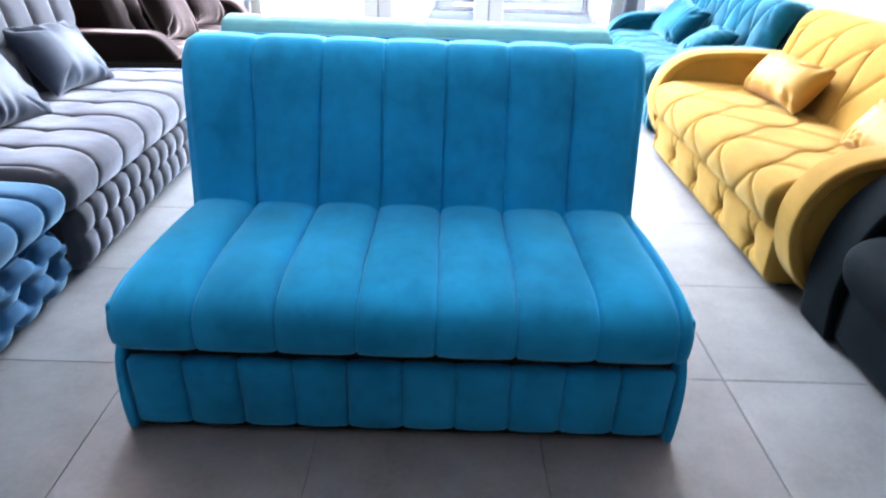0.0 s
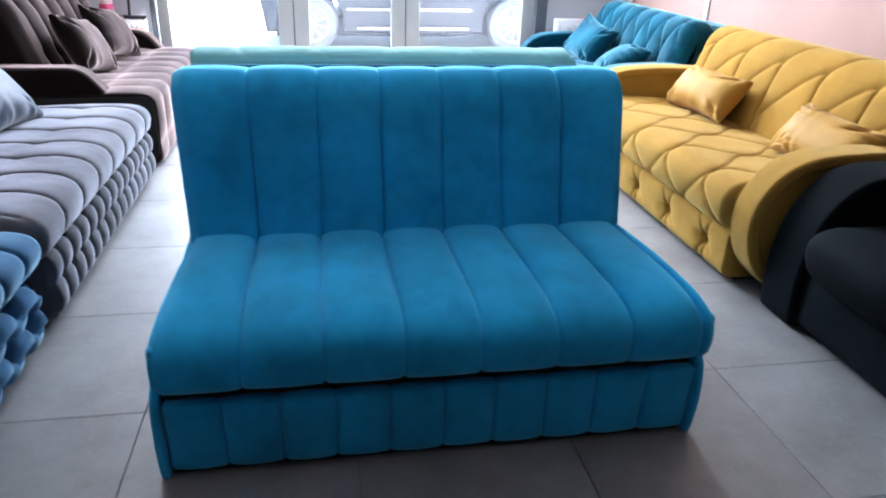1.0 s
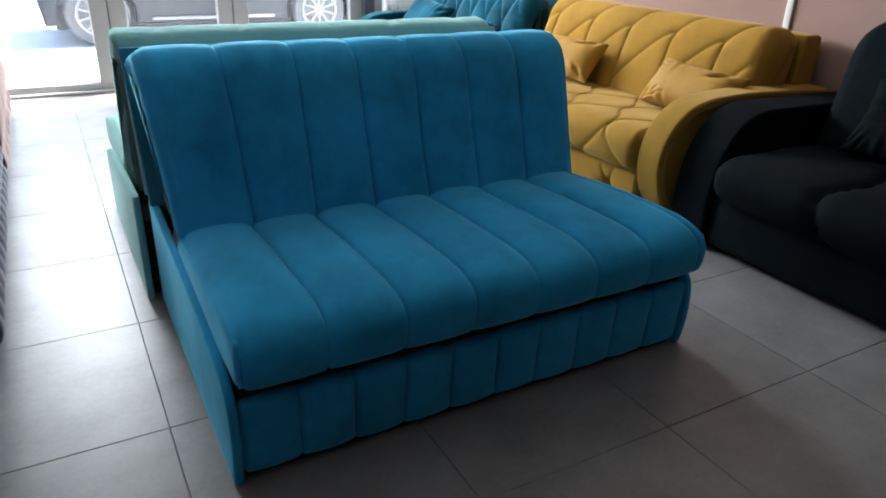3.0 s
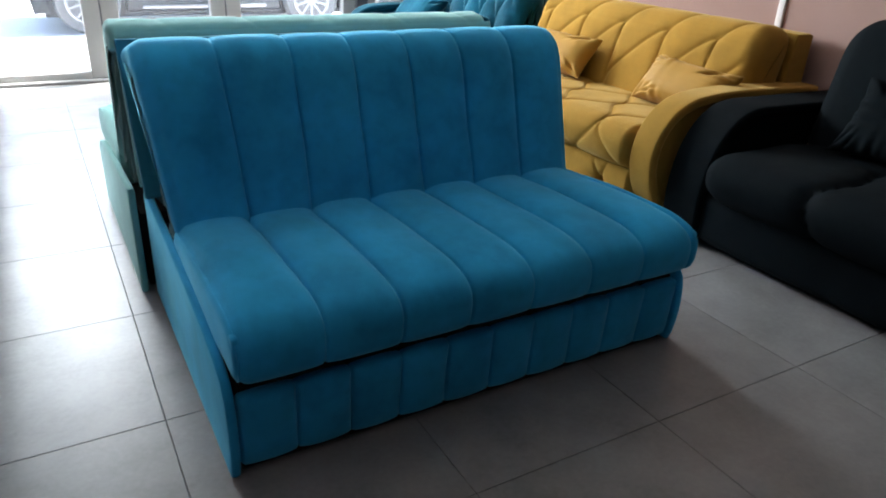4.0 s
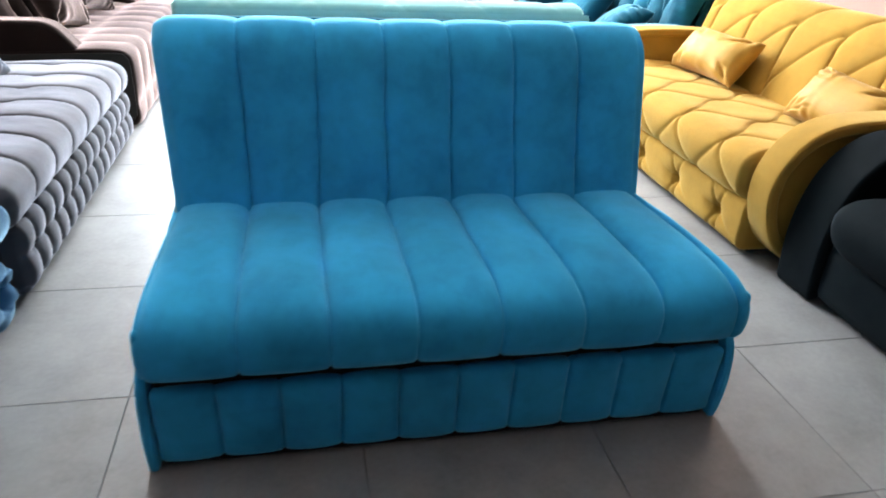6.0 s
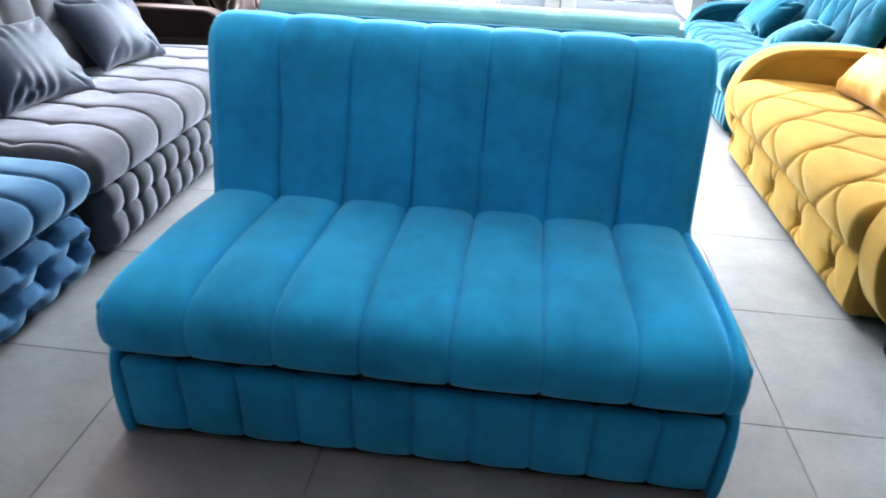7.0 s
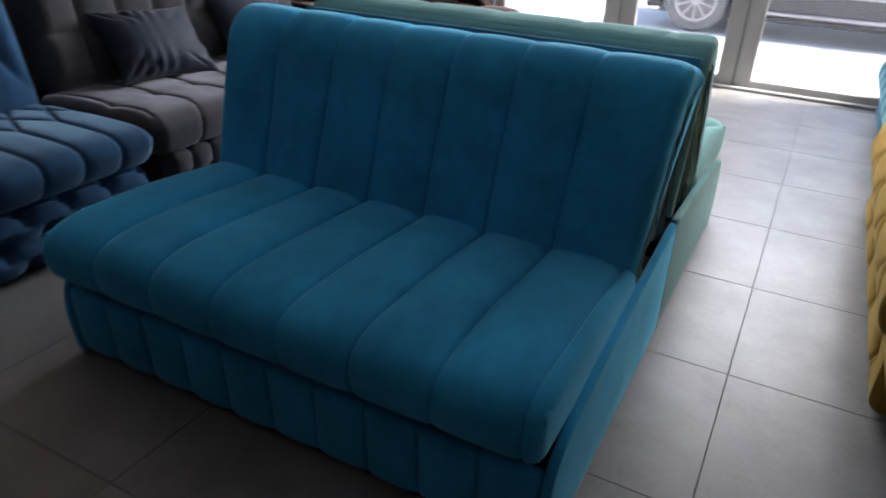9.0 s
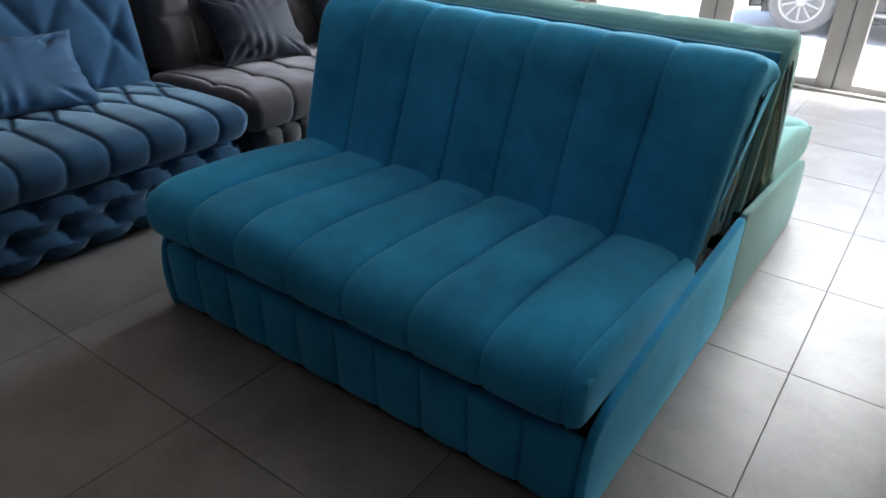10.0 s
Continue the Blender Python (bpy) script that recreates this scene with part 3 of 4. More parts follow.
def side_flap(x, sx, top, low, wide_top, wide_low):
    """A slack strip of cover hanging in folds down the end of a back cushion, from top to low (y, z)."""
    a, b = np.linspace(0, 1, 60), np.linspace(0, 1, 14)
    verts, faces = [], []
    for t in (0.0, 0.004):
        for i in a:
            y0, z0 = top[0] + (low[0] - top[0]) * i + 0.12 * wide_top * math.sin(3 * i), top[1] + (low[1] - top[1]) * i
            wide = wide_low + (wide_top - wide_low) * (1 - i) ** 1.5 + 0.09 * wide_top * math.sin(11 * i)
            for j in b:
                wave = 0.007 * math.sin(13 * j + 9 * i + 20 * top[0]) + 0.005 * math.sin(23 * i + 4 * j)
                verts.append((x + sx * (0.012 + wave * (0.3 + j) + t), y0 + wide * j, z0 + 0.02 * j))
    n, m = len(a), len(b)
    for k in range(2):
        for i in range(n - 1):
            for j in range(m - 1):
                q = (k * n * m + i * m + j, k * n * m + i * m + j + 1, k * n * m + (i + 1) * m + j + 1, k * n * m + (i + 1) * m + j)
                faces.append(q if k == (sx > 0) else q[::-1])
    return verts, faces


def crumple(x_end, depth, flare=0.0):
    """Loose, creased cover on the ends of a cushion, pulled a little wider at the top."""
    def f(v):
        d = np.clip((np.abs(v[..., 0]) - x_end) / 0.05, 0, 1)
        wave = np.sin(v[..., 2] * 46 + 3 * np.sin(v[..., 1] * 19)) + 0.6 * np.sin(v[..., 2] * 83 + v[..., 1] * 31)
        v = v.copy()
        up = np.clip((v[..., 2] - 0.40) / 0.45, 0, 1) * flare
        v[..., 0] += np.where(v[..., 0] < 0, -1.9, 1.0) * up * np.clip((np.abs(v[..., 0]) - 0.3) / 0.4, 0, 1)
        v[..., 0] += np.sign(v[..., 0]) * d * np.clip((v[..., 1] - 0.20 - 0.30 * v[..., 2]) / 0.05, 0.03, 1) * depth * wave
        return v
    return f


def loop_panel(w, n):
    """The channelled front panel between the side panels."""
    p = [(-0.272, 0.229, 0.006), (-0.304, 0.229, 0.012), (-0.292, 0.026, 0.016), (-0.262, 0.026, 0.006)]
    return loft(p, -w, w, 60, n * 14, 0.010, front_face(tight(2 * w / n, 0, 0.015, 0.0075, 5)), None, [2 * w / n * i for i in range(n + 1)])


def front_face(f):
    """Keep the channels to the upright face, nearly flat along the top and bottom edges."""
    return lambda u, s: f(u, s) * np.interp(s, [0, 0.03, 0.06, 0.19, 0.228, 0.263], [0.3, 0.5, 1.0, 1.0, 0.5, 0.3])


SEAT_P = 0.1945


def calm_crest(f):
    """Flatter channels over the top edge of a back cushion."""
    return lambda u, s: f(u, s) * np.interp(s, [0, 0.22, 0.33, 0.50], [0.25, 0.3, 0.5, 1.0])


def pad_heights(seed, n=24):
    """Small differences in stuffing and in seam line from channel to channel."""
    rng = np.random.RandomState(seed)
    full, bow, ph = rng.uniform(0.86, 1.12, n), rng.uniform(-1, 1, n), rng.uniform(0, 6.28, n)

    def f(u, s, p, off):
        k = (u - off) / p
        near = np.clip(np.round(k).astype(int) + 4, 0, n - 1)
        k = k + (0.0028 * bow[near] * np.sin(5.0 * s + ph[near]) + 0.0012 * np.sin(17 * s + 2 * ph[near])) / p
        cell = np.clip(np.floor(k).astype(int) + 4, 0, n - 1)
        return frac(k), full[cell] * (1 + 0.10 * np.sin(9 * s + ph[cell]))
    return f


def tight(p, off, puff, groove, seed=1):
    """Softly rounded channels parted by narrow drawn-in seams."""
    pads = pad_heights(seed)

    def f(u, s):
        k, full = pads(u, s, p, off)
        d = (1 - k) * p / 2
        return puff * full * (1 - np.exp(-d / 0.024)) - groove * np.exp(-(d / 0.0042) ** 2)
    return f


def seat_channels(off):
    """Round at the back of the seat, flatter towards and under the front edge."""
    pads = pad_heights(7)

    def f(u, s):
        k = np.interp(s, [0, 0.25, 0.6, 0.70, 0.78, 0.86, 0.95], [0.031, 0.027, 0.022, 0.017, 0.009, 0.003, 0.0])
        e, full = pads(u, s, SEAT_P, off)
        d = (1 - e) * SEAT_P / 2
        return k * full * (1 - np.exp(-d / 0.022)) - np.interp(s, [0.86, 0.95], [0.005, 0.0]) * np.exp(-(d / 0.0042) ** 2)
    return f


blue = pullout_sofa("turquoise blue velvet armless pull-out sofa with channel stitching", M_BLUE, pose(-0.073, 0, 0), 0.722,
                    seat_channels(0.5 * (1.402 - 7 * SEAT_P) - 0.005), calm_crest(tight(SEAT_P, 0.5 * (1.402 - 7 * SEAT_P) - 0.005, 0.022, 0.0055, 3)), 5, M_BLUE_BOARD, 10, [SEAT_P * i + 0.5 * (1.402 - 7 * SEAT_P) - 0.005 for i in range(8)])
mint = pullout_sofa("mint green velvet pull-out sofa backing onto the turquoise one", M_MINT, pose(-0.097, 1.47, 0, 0, 0, 180), 0.745,
                    ogee(0.36, 0.30, 0.0, 0.05, 0.018, 0.03, 0.008), calm_crest(ogee(0.29, 0.30, 0.13, 0.20, 0.011, 0.022, 0.005, 0.022)), 0, M_MINT)


def curved_arm(parent, x0, x1, curve, mat, inset=0.02, thick=0.045):
    """A show-wood shaped arm: a wide upholstered band bent over a recessed panel."""
    c = smooth_curve(curve)
    band = band_poly(c, thick)
    a = part("arm", loft(band, x0, x1, 120, 6, 0.014), mat, parent)
    inner = [(*p, 0) for p in c + 0.02 * np.stack([-np.gradient(c, axis=0)[:, 1], np.gradient(c, axis=0)[:, 0]], 1) / np.linalg.norm(np.gradient(c, axis=0), axis=1)[:, None]]
    last, first = c[-1], c[0]
    part("arm_panel", loft(inner + [(max(last[0], first[0]), first[1] + 0.01, 0)], x0 + inset, x1 - inset, 120, 4, 0.004), mat, a)
    return a


def base_box(parent, half, y0, y1, z1, mat, relief, n_len):
    p = [(y1, z1, 0.01), (y0, z1, 0.05), (y0, 0.03, 0.04), (y1, 0.03, 0.01)]
    part("base", loft(p, -half, half, 300, n_len, 0.02, relief), mat, parent)
    part("plinth", box(-half + 0.03, half - 0.03, y0 + 0.06, y1, 0.0, 0.05, 0.004), M_GREY_SIDE, parent, "dark recessed plinth")


def tufted_row(p, off, s0):
    """One row of deep buttons with short pleats slanting down and up from each."""
    def f(u, s):
        k = (u - off) / p
        du, ds = (k - np.round(k)) * p, s - s0
        r = np.hypot(du, ds)
        hole = 0.040 * np.exp(-(r / 0.020) ** 2) + 0.018 * np.exp(-(np.hypot(du, ds * 1.2) / 0.06) ** 2)
        pleat = 0
        for ang, size in ((0.3, 0.10), (1.25, 0.13), (2.0, 0.12), (3.3, 0.07), (4.2, 0.12), (5.1, 0.13)):
            go, off_line = du * math.cos(ang) + ds * math.sin(ang), -du * math.sin(ang) + ds * math.cos(ang)
            pleat = pleat + 0.012 * np.exp(-((off_line - 0.6 * go ** 2) / 0.007) ** 2) * np.clip(go / 0.02, 0, 1) * np.exp(-(go / size) ** 2)
        return 0.012 - hole - pleat
    return f


def feathers(p, off, s0, q, puff, width, tuft):
    """Slanted leaf quilting: from each button one seam sweeps up and two run down to the next row."""
    def up(s):
        return 0.42 * np.clip((s0 - s) / 0.2, 0, 1.3) ** 0.8

    def straight(u, s):
        return (u - off) / p - up(s) + 0.04 * np.clip((s - s0) / q, 0, 1.5)

    def sweep(u, s):
        return (u - off) / p - up(s) + np.clip((s - s0) / q, 0, 1) ** 0.75

    def tufts(u, s):
        k = (u - off) / p
        return np.hypot((k - np.round(k)) * p, np.minimum(np.abs(s - s0), np.abs(s - s0 - q)))
    return quilt([straight, sweep], puff, width, tuft, 0.03, tufts)


# mustard sofa
ysofa = thing("sofa", "mustard yellow velvet sofa with leaf quilting and rounded arms", "sofa", pose(1.25, 1.42, 0, 0, 0, -90))
half = 0.835
base_box(ysofa, half, 0.018, 0.9, 0.235, M_YELLOW, tufted_row(0.355, 0.04, 0.99), 190)
part("seat", loft([(0.68, 0.40, 0.04), (0.20, 0.43, 0.2), (-0.04, 0.425, 0.13), (-0.03, 0.225, 0.1), (0.68, 0.22, 0.02)], -half, half, 180, 260, 0.045,
     ogee(0.35, 0.27, 0.21, 0.42, 0.009, 0.017, 0.004, bow=0.7)), M_YELLOW, ysofa)
part("backrest", loft([(0.95, 0.74, 0.08), (0.93, 0.825, 0.08), (0.715, 0.85, 0.16), (0.57, 0.36, 0.06), (0.86, 0.34, 0.03)], -half - 0.02, half + 0.02, 170, 260, 0.07,
     feathers(0.33, 0.14, 0.42, 0.30, 0.012, 0.020, 0.008)), M_YELLOW, ysofa)
part("back_frame", loft([(1.07, 0.81, 0.01), (0.95, 0.81, 0.01), (0.86, 0.05, 0.01), (1.07, 0.05, 0.01)], -half - 0.03, half + 0.03, 60, 10, 0.012), M_YELLOW, ysofa)
ARM = [(1.05, 0.575), (0.42, 0.60, 0.2), (0.10, 0.57, 0.18), (-0.04, 0.36, 0.16), (0.02, 0.12, 0.12), (0.17, 0.01)]
for sx in (-1, 1):
    curved_arm(ysofa, sx * 0.905 - 0.07, sx * 0.905 + 0.07, ARM, M_YELLOW)


def on_right(x, y, z, lean, turn, tilt=0):
    return pose(x, y, z, 0, 0, -90 + turn) @ pose(0, 0, 0, -lean, tilt, 0)


pillow("mustard satin throw pillow against the sofa back", M_SATIN_YELLOW, on_right(1.745, 1.80, 0.54, 38, 2, -1), 0.57, 0.265, 0.19, 3, "mustard pillows")
pillow("mustard satin throw pillow lying beside the arm", M_SATIN_YELLOW, on_right(1.75, 0.80, 0.535, 38, -2, 1), 0.56, 0.265, 0.19, 4, "mustard pillows")

# charcoal sofa
dsofa = thing("sofa", "charcoal velvet sofa with plump seat cushions and rounded arms", "sofa", pose(1.30, -0.70, 0, 0, 0, -90))
dh = 0.92
base_box(dsofa, dh, 0.03, 0.92, 0.25, M_DARK, channels(0.61, 0, 0.012, 6), 60)
part("seat", loft([(0.66, 0.40, 0.04), (0.2, 0.425, 0.2), (-0.045, 0.41, 0.14), (-0.02, 0.24, 0.10), (0.66, 0.23, 0.02)], -dh + 0.01, dh - 0.01, 120, 110, 0.06,
     arcs(0.46, 0.42, 0.0, 0.28, 0.05, 0.024, 0.035, 0.010)), M_DARK, dsofa)
part("backrest", loft([(0.95, 0.84, 0.08), (0.90, 0.92, 0.08), (0.68, 0.91, 0.14), (0.56, 0.38, 0.06), (0.88, 0.36, 0.03)], -dh + 0.02, dh - 0.02, 110, 110, 0.08,
     channels(0.60, 0.02, 0.03, 5)), M_DARK, dsofa)
DARM = [(1.03, 0.57), (0.20, 0.585, 0.12), (0.05, 0.46, 0.16), (-0.01, 0.24, 0.12), (0.01, 0.01)]
for sx in (-1, 1):
    curved_arm(dsofa, sx * 1.01 - 0.095, sx * 1.01 + 0.095, DARM, M_DARK, 0.015)
pillow("charcoal velvet throw pillow leaning on the sofa back", M_DARK, on_right(1.86, -0.22, 0.575, 28, 5, 4), 0.46, 0.34, 0.16, 5)

# teal sofa
tsofa = thing("sofa", "teal velvet sofa with quilted seat and rounded arms by the window", "sofa", pose(1.31, 3.32, 0, 0, 0, -90))
th = 0.715
base_box(tsofa, th, 0.03, 0.85, 0.235, M_TEAL, channels(0.085, 0, 0.016, 3), 130)
part("seat", loft([(0.66, 0.40, 0.04), (0.20, 0.43, 0.2), (-0.03, 0.425, 0.12), (-0.03, 0.225, 0.1), (0.66, 0.22, 0.02)], -th, th, 110, 120, 0.045,
     ogee(0.24, 0.22, 0.1, 0.12, 0.015, 0.014, 0.012)), M_TEAL, tsofa)
part("backrest", loft([(0.90, 0.70, 0.08), (0.86, 0.81, 0.08), (0.67, 0.83, 0.14), (0.55, 0.36, 0.06), (0.82, 0.34, 0.03)], -th - 0.06, th + 0.08, 120, 150, 0.10,
     ogee(0.22, 0.30, 0.1, 0.3, 0.024, 0.03, 0.012)), M_TEAL, tsofa)
part("back_frame", loft([(1.02, 0.80, 0.01), (0.91, 0.80, 0.01), (0.84, 0.05, 0.01), (1.02, 0.05, 0.01)], -th - 0.05, th + 0.12, 60, 10, 0.012), M_TEAL, tsofa)
TARM = [(0.98, 0.56), (0.42, 0.575, 0.2), (0.10, 0.55, 0.18), (-0.02, 0.36, 0.16), (0.03, 0.12, 0.12), (0.14, 0.01)]
for sx in (-1, 1):
    curved_arm(tsofa, sx * 0.785 - 0.07, sx * 0.785 + 0.07, TARM, M_TEAL)
pillow("teal velvet throw pillow on the quilted seat", M_TEAL, on_right(1.74, 3.62, 0.56, 35, 10, 12), 0.46, 0.36, 0.18, 6, "teal pillows")
pillow("teal velvet throw pillow lying flat on the seat", M_TEAL, on_right(1.74, 3.02, 0.50, 60, -8, -5), 0.5, 0.36, 0.18, 7, "teal pillows")


# left-hand row: fronts face east
def on_left(x, y, z, lean, turn, tilt=0):
    return pose(x, y, z, 0, 0, 90 + turn) @ pose(0, 0, 0, -lean, tilt, 0)


gsofa = thing("sofa", "mouse grey velvet armless sofa with a button-tufted base", "sofa", pose(-1.30, 1.37, 0, 0, 0, 90))
gh = 0.83
base_box(gsofa, gh, -0.008, 0.9, 0.262, M_GREY, biscuit(0.1095, 0.115, 0, 1.0025, 0.024, 0.020, 0.015), 260)
part("side_sheet", box(-gh - 0.012, -gh + 0.002, 0.05, 0.9, 0.03, 0.255, 0.004), M_GREY_SIDE, gsofa, "dark side lining")


def fading(f, s0, s1, low):
    """Let the stitching run out towards the lower front edge."""
    return lambda u, s: f(u, s) * np.interp(s, [s0, s1], [1.0, low])


def scallops(p, off):
    """Cross seams with a drawn cusp half way back, running straight over the front edge."""
    def shift(s):
        return np.interp(s, [0, 0.05, 0.14, 0.25, 0.36, 0.455, 0.52, 0.60, 0.68, 0.76, 0.9], [0.06, 0.05, 0.075, 0.085, 0.075, 0.05, 0.072, 0.076, 0.05, 0.015, 0.0])

    def tufts(u, s):
        k = (u - off - 0.05) / p
        return np.hypot((k - np.round(k)) * p, np.minimum(np.abs(s - 0.455), np.abs(s - 0.05)))
    return quilt([lambda u, s: (u - off - shift(s)) / p], 0.009, 0.013, 0.007, 0.03, tufts)


part("seat", loft([(0.70, 0.40, 0.04), (0.20, 0.42, 0.2), (-0.04, 0.41, 0.11), (-0.02, 0.262, 0.06), (0.70, 0.258, 0.02)], -gh - 0.06, gh - 0.01, 170, 280, 0.05,
     fading(scallops(0.219, 0.0), 0.80, 0.92, 0.4)), M_GREY, gsofa)
part("backrest", loft([(0.92, 0.84, 0.06), (0.88, 0.92, 0.06), (0.74, 0.92, 0.10), (0.62, 0.36, 0.05), (0.86, 0.34, 0.03)], -gh, gh, 110, 130, 0.06,
     squares(0.205, 0.22, 0.0, 0.1, 0.028, 4)), M_GREY, gsofa)
pillow("grey-blue satin throw pillow on the grey seat", M_SATIN_GREY, on_left(-1.85, 1.70, 0.565, 40, -5, 4), 0.52, 0.38, 0.17, 8, "satin pillows")
pillow("grey-blue satin throw pillow leaning on the grey back", M_SATIN_GREY, on_left(-1.83, 1.01, 0.56, 40, -7, 2), 0.52, 0.37, 0.17, 9, "satin pillows")

lsofa = thing("sofa", "steel blue velvet armless sofa with a deep-buttoned base", "sofa", pose(-1.30, -0.42, 0, 0, 0, 90))
lh = 0.90
base_box(lsofa, lh - 0.045, 0.005, 0.9, 0.245, M_STEEL, biscuit(0.17, 0.105, 0.085, 0.99, 0.028, 0.05, 0.028, 0.5), 220)


def split_channels(p, off, s0, q, puff):
    """Straight channels over the front that open into diamonds behind s0."""
    def w(s):
        v = np.maximum(0, (s0 - s) / q)
        return 0.5 * v
    return quilt([lambda u, s: (u - off) / p + w(s), lambda u, s: (u - off) / p - w(s)], puff, 0.016)


part("seat", loft([(0.70, 0.385, 0.04), (0.20, 0.405, 0.2), (-0.06, 0.395, 0.12), (0.0, 0.245, 0.08), (0.70, 0.245, 0.02)], -lh, lh, 160, 260, 0.06,
     fading(split_channels(0.1555, 0.071, 0.42, 0.17, 0.013), 0.80, 0.92, 0.25)), M_STEEL, lsofa)
part("backrest", loft([(0.92, 0.86, 0.06), (0.88, 0.94, 0.06), (0.74, 0.94, 0.10), (0.60, 0.36, 0.05), (0.86, 0.34, 0.03)], -lh, lh - 0.01, 110, 130, 0.07,
     ogee(0.30, 0.24, 0.15, 0.12, 0.026, 0.04, 0.018, bow=0.1)), M_STEEL, lsofa)
pillow("blue satin throw pillow leaning on the quilted back", M_SATIN_BLUE, on_left(-1.82, -0.16, 0.535, 38, -3, 2), 0.54, 0.34, 0.16, 10)

bsofa = thing("sofa", "cocoa brown velvet sofa with channelled seat and sloping arms", "sofa", pose(-1.30, 3.30, 0, 0, 0, 90))
bh = 0.87
# Near end faces away from the window: its shade is put in as black.
part("side_sheet", loft([(0.80, 0.39, 0.03), (-0.004, 0.405, 0.06), (-0.004, 0.03, 0.06), (0.80, 0.03, 0.02)], -bh - 0.028, -bh - 0.016, 60, 2, 0.003), M_COCOA_SHADE, bsofa, "flat sheet with the near end's shade put in as black")
part("seat", loft([(0.80, 0.40, 0.04), (0.20, 0.42, 0.2), (-0.014, 0.415, 0.07), (-0.012, 0.006, 0.06), (0.80, 0.006, 0.02)], -bh - 0.02, bh, 150, 160, 0.014,
     squares(0.217, 0.29, 0.0, 0.23, 0.016, 2.4)), M_BROWN, bsofa)
part("backrest", loft([(1.00, 0.82, 0.08), (0.95, 0.92, 0.08), (0.76, 0.92, 0.14), (0.58, 0.36, 0.06), (0.90, 0.34, 0.03)], -bh + 0.13, bh - 0.13, 110, 120, 0.07,
     arcs(0.20, 0.30, 0.0, 0.1, 0.03, 0.03, 0.035, 0.015)), M_BROWN, bsofa)
for sx in (-1, 1):
    part("arm", loft([(1.0, 0.56, 0.03), (0.36, 0.56, 0.08), (0.18, 0.34, 0.08), (0.2, 0.20, 0.02), (1.0, 0.20, 0.02)], sx * 0.81 - 0.075, sx * 0.81 + 0.075, 80, 8, 0.03), M_BROWN, bsofa)
pillow("dark brown velvet throw pillow on the brown seat", M_BROWN, on_left(-1.78, 3.0, 0.60, 30, -8, 10), 0.46, 0.38, 0.18, 11, "brown pillows")
pillow("dark brown velvet throw pillow near the far arm", M_BROWN, on_left(-1.78, 3.6, 0.60, 30, -12, 10), 0.46, 0.38, 0.18, 12, "brown pillows")


# ---------- outside ----------
tagged(part("ground", box(-60, 60, YF + 0.12, 120, -0.4, -0.06, 0), M_PAVE), "pale sunlit pavement outside the shopfront", "ground", kind="structure")


def wheel(parent, x, y, z, r):
    w = part("wheel", moved(lathe([(r * 0.66, -0.08), (r * 0.93, -0.10), (r, -0.07), (r, 0.07), (r * 0.93, 0.10), (r * 0.66, 0.08)], 40, "y"), pose(x, y, z)), M_TYRE, parent, "black tyre")
    part("rim", moved(lathe([(r * 0.55, -0.06), (r * 0.62, -0.095), (r * 0.68, -0.09), (r * 0.68, 0.07), (r * 0.2, 0.07)], 40, "y"), pose(x, y, z)), M_RIM, w, "alloy rim")
    for k in range(10):
        part("spoke", moved(box(-0.011, 0.011, -0.085, -0.06, r * 0.12, r * 0.64, 0.003, 1), pose(x, y, z, 0, 36 * k, 0)), M_RIM, w)
    part("hub_cap", moved(lathe([(0.001, -0.095), (r * 0.16, -0.09), (r * 0.18, -0.06)], 20, "y"), pose(x, y, z)), M_RIM, w)


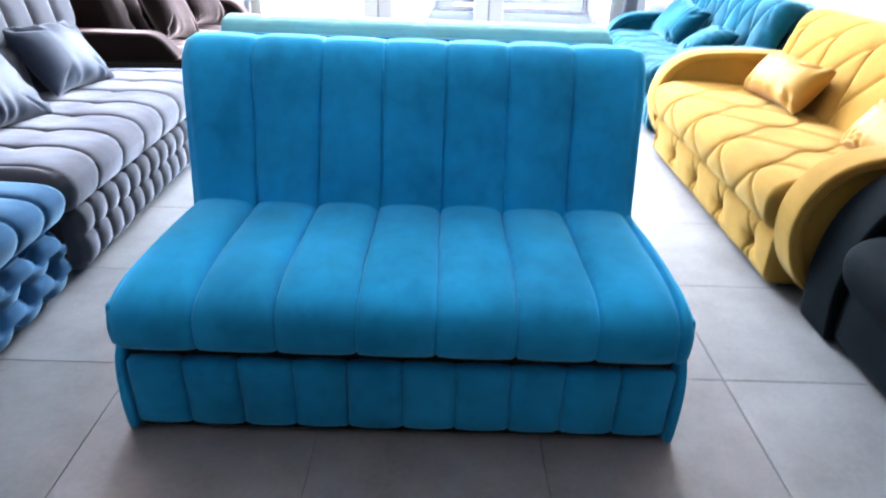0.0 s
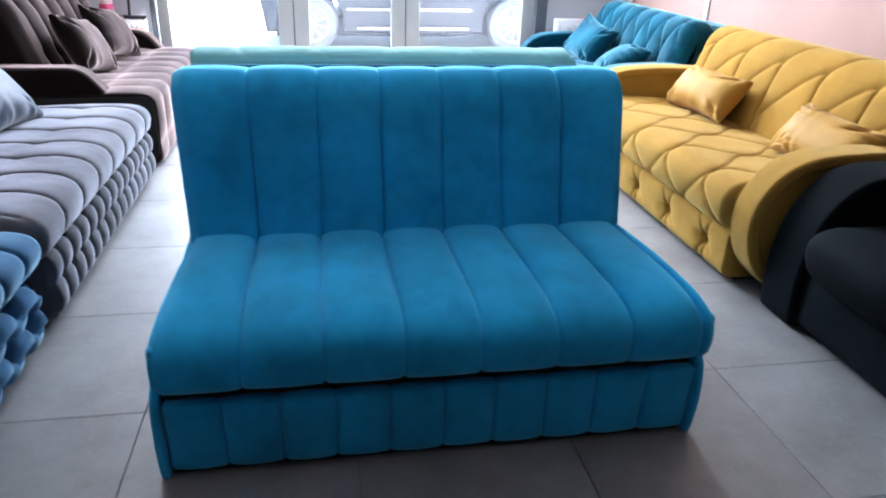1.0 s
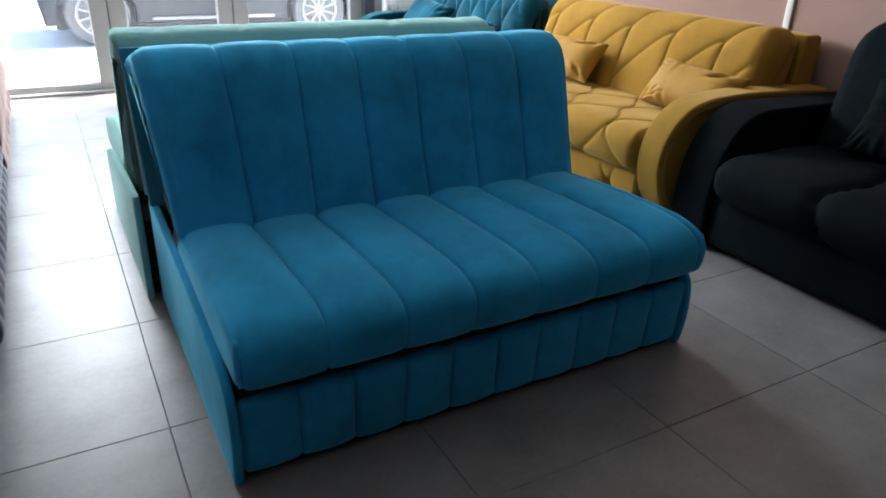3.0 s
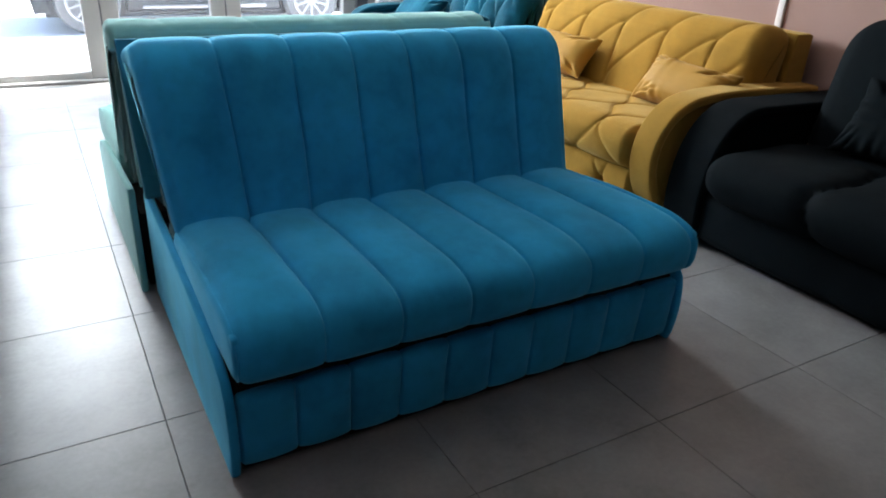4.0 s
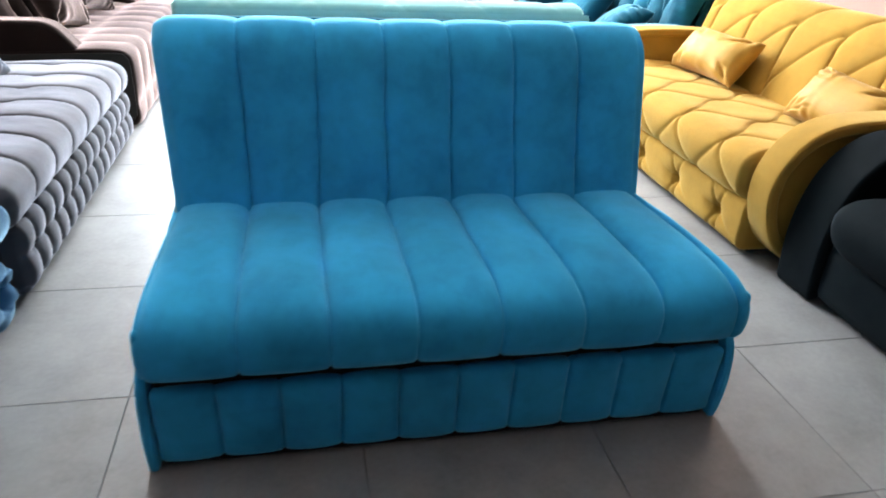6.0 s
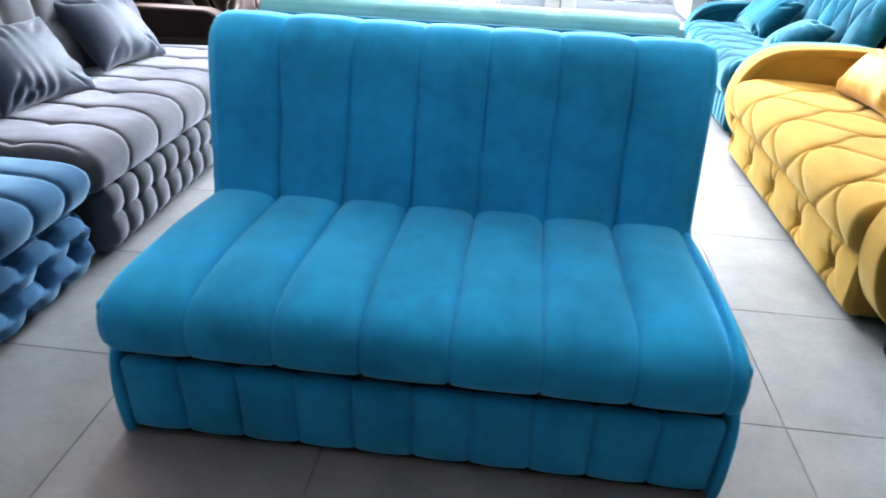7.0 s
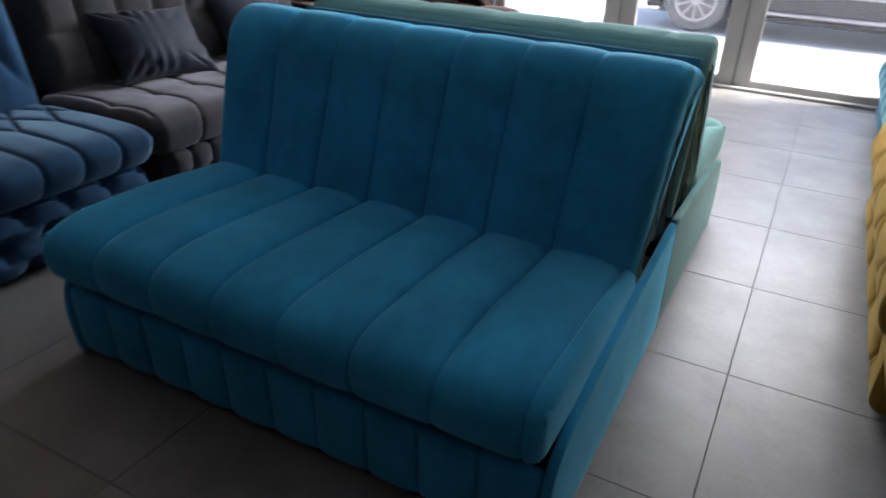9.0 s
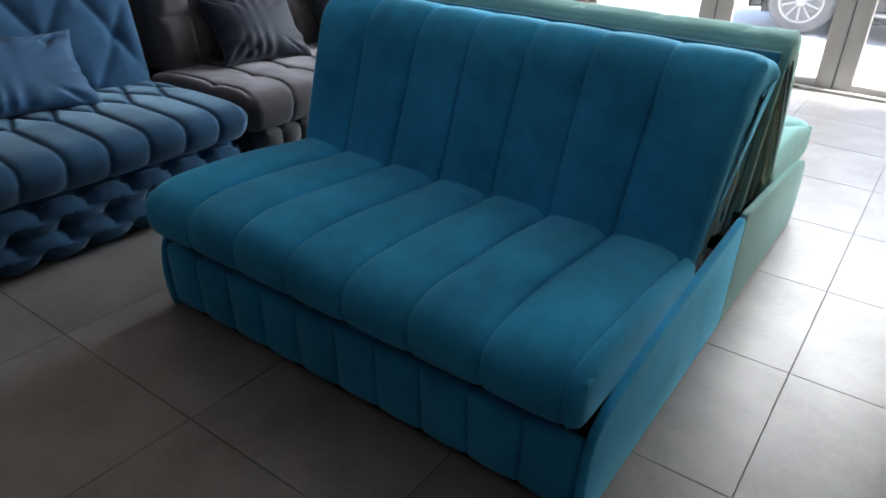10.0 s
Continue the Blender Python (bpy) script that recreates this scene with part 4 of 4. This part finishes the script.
def car():
    c = thing("parked_car", "dark grey parked car with alloy wheels outside", "car", pose(0, 0, 0))
    y0, y1 = 7.10, 8.75
    hubs = (-0.43, 2.08)
    low = [(-0.95, 0.16)]
    for hx in hubs:
        low += [(hx + 0.40 * math.cos(a), 0.27 + 0.40 * math.sin(a)) for a in np.linspace(math.pi * 1.08, -0.08 * math.pi, 17)]
    low += [(2.75, 0.16), (2.85, 0.30), (2.80, 0.62), (2.55, 0.80), (1.75, 0.92), (1.05, 1.38), (0.2, 1.46), (-0.55, 1.36), (-0.92, 0.98), (-1.02, 0.6)]
    n = len(low)
    verts, faces = [], []
    for y, inset in ((y0 + 0.05, 0.03), (y0, 0.0), (y1, 0.0), (y1 - 0.05, 0.03)):
        for x, z in low:
            k = 1.0 if z < 0.9 else 0.0
            yy = y + (0.0 if k else (0.16 if y < 7.5 else -0.16))
            verts.append((x, yy, z + (0.0 if not inset else -0.01)))
    for r in range(3):
        for i in range(n):
            a, b = r * n + i, r * n + (i + 1) % n
            faces.append((a, b, b + n, a + n))
    faces += [tuple(range(n))[::-1], tuple(range(3 * n, 4 * n))]
    part("body", (verts, faces), M_CAR, c, smooth=False)
    part("side_window", ([(-0.85, y0 + 0.10, 0.98), (0.15, y0 + 0.10, 0.98), (0.15, y0 + 0.15, 1.34), (-0.55, y0 + 0.15, 1.30)], [(0, 1, 2, 3)]), M_CARGLASS, c)
    part("side_window", ([(0.22, y0 + 0.10, 0.98), (1.45, y0 + 0.10, 0.98), (0.95, y0 + 0.15, 1.32), (0.22, y0 + 0.15, 1.34)], [(0, 1, 2, 3)]), M_CARGLASS, c)
    part("sill_strip", box(0.12, 1.5, y0 - 0.02, y0 + 0.01, 0.20, 0.235, 0.006), M_CARTRIM, c, "bright sill strip")
    part("door_strip", box(0.0, 1.52, y0 - 0.015, y0 + 0.01, 0.42, 0.45, 0.005), M_CARTRIM, c, "bright door strip")
    part("door_seam", box(0.83, 0.84, y0 - 0.003, y0 + 0.01, 0.24, 0.88, 0), M_GASKET, c)
    part("tail_lamp", box(-1.0, -0.86, y0 - 0.01, y0 + 0.12, 0.68, 0.86, 0.02), M_TAIL, c, "red tail lamp")
    part("mirror", join(box(1.35, 1.55, y0 - 0.16, y0 + 0.0, 0.92, 1.04, 0.03), box(1.42, 1.48, y0 - 0.05, y0 + 0.12, 0.88, 0.94, 0.01)), M_CAR, c)
    part("underbody", box(-0.85, 2.6, y0 + 0.15, y1 - 0.15, 0.10, 0.35, 0.02), M_BLACK, c)
    for hx in hubs:
        wheel(c, hx, y0 + 0.10, 0.27, 0.33)
        wheel(c, hx, y1 - 0.10, 0.27, 0.33)


car()


def hedge(x, y, w):
    h = thing("hedge", "clipped green hedge across the forecourt", "hedge", pose(x, y, -0.06), "hedges")
    rng = np.random.RandomState(int(abs(x) * 100))
    verts, faces = [], []
    for _ in range(2600):
        c = Vector((rng.uniform(-w, w), rng.uniform(-0.5, 0.5), rng.uniform(0.05, 1.0) + 0.12 * math.sin(3 * rng.uniform(-w, w))))
        rot = Euler(rng.uniform(0, 6.28, 3)).to_matrix()
        k = len(verts)
        sz = rng.uniform(0.05, 0.10)
        verts += [c + rot @ Vector(p) * sz for p in ((-0.5, 0, 0), (0, 0.9, 0.12), (0.5, 0, 0), (0, -0.9, 0.12))]
        faces.append((k, k + 1, k + 2, k + 3))
    part("foliage", (verts, faces), M_LEAF, h, smooth=False)
    for sx in np.linspace(-w * 0.8, w * 0.8, 5):
        part("stem", tube([(sx, 0, 0), (sx + 0.05, 0.05, 0.8)], 0.03, 6), M_BARK, h)


hedge(-3.4, 17.5, 0.9)
hedge(-5.9, 17.5, 1.0)

# ---------- floor tiles ----------
tile_me = bpy.data.meshes.new("floor_tile")
tv, tf = box(-0.2990, 0.2990, -0.2990, 0.2990, -0.006, 0.0, 0.0010, 1)
tile_me.from_pydata(tv, [], tf)
tile_me.materials.append(M_TILE)
for i in range(-5, 4):
    for j in range(-19, 8):
        x, y = 0.3 + 0.6 * i + 0.3, 0.6 * j + 0.3
        if x < XL - 0.2 or x > XR + 0.2 or y > YF:
            continue
        t = new("floor_tile", tile_me)
        t.location = (x, y, 0)
        t.parent = floor
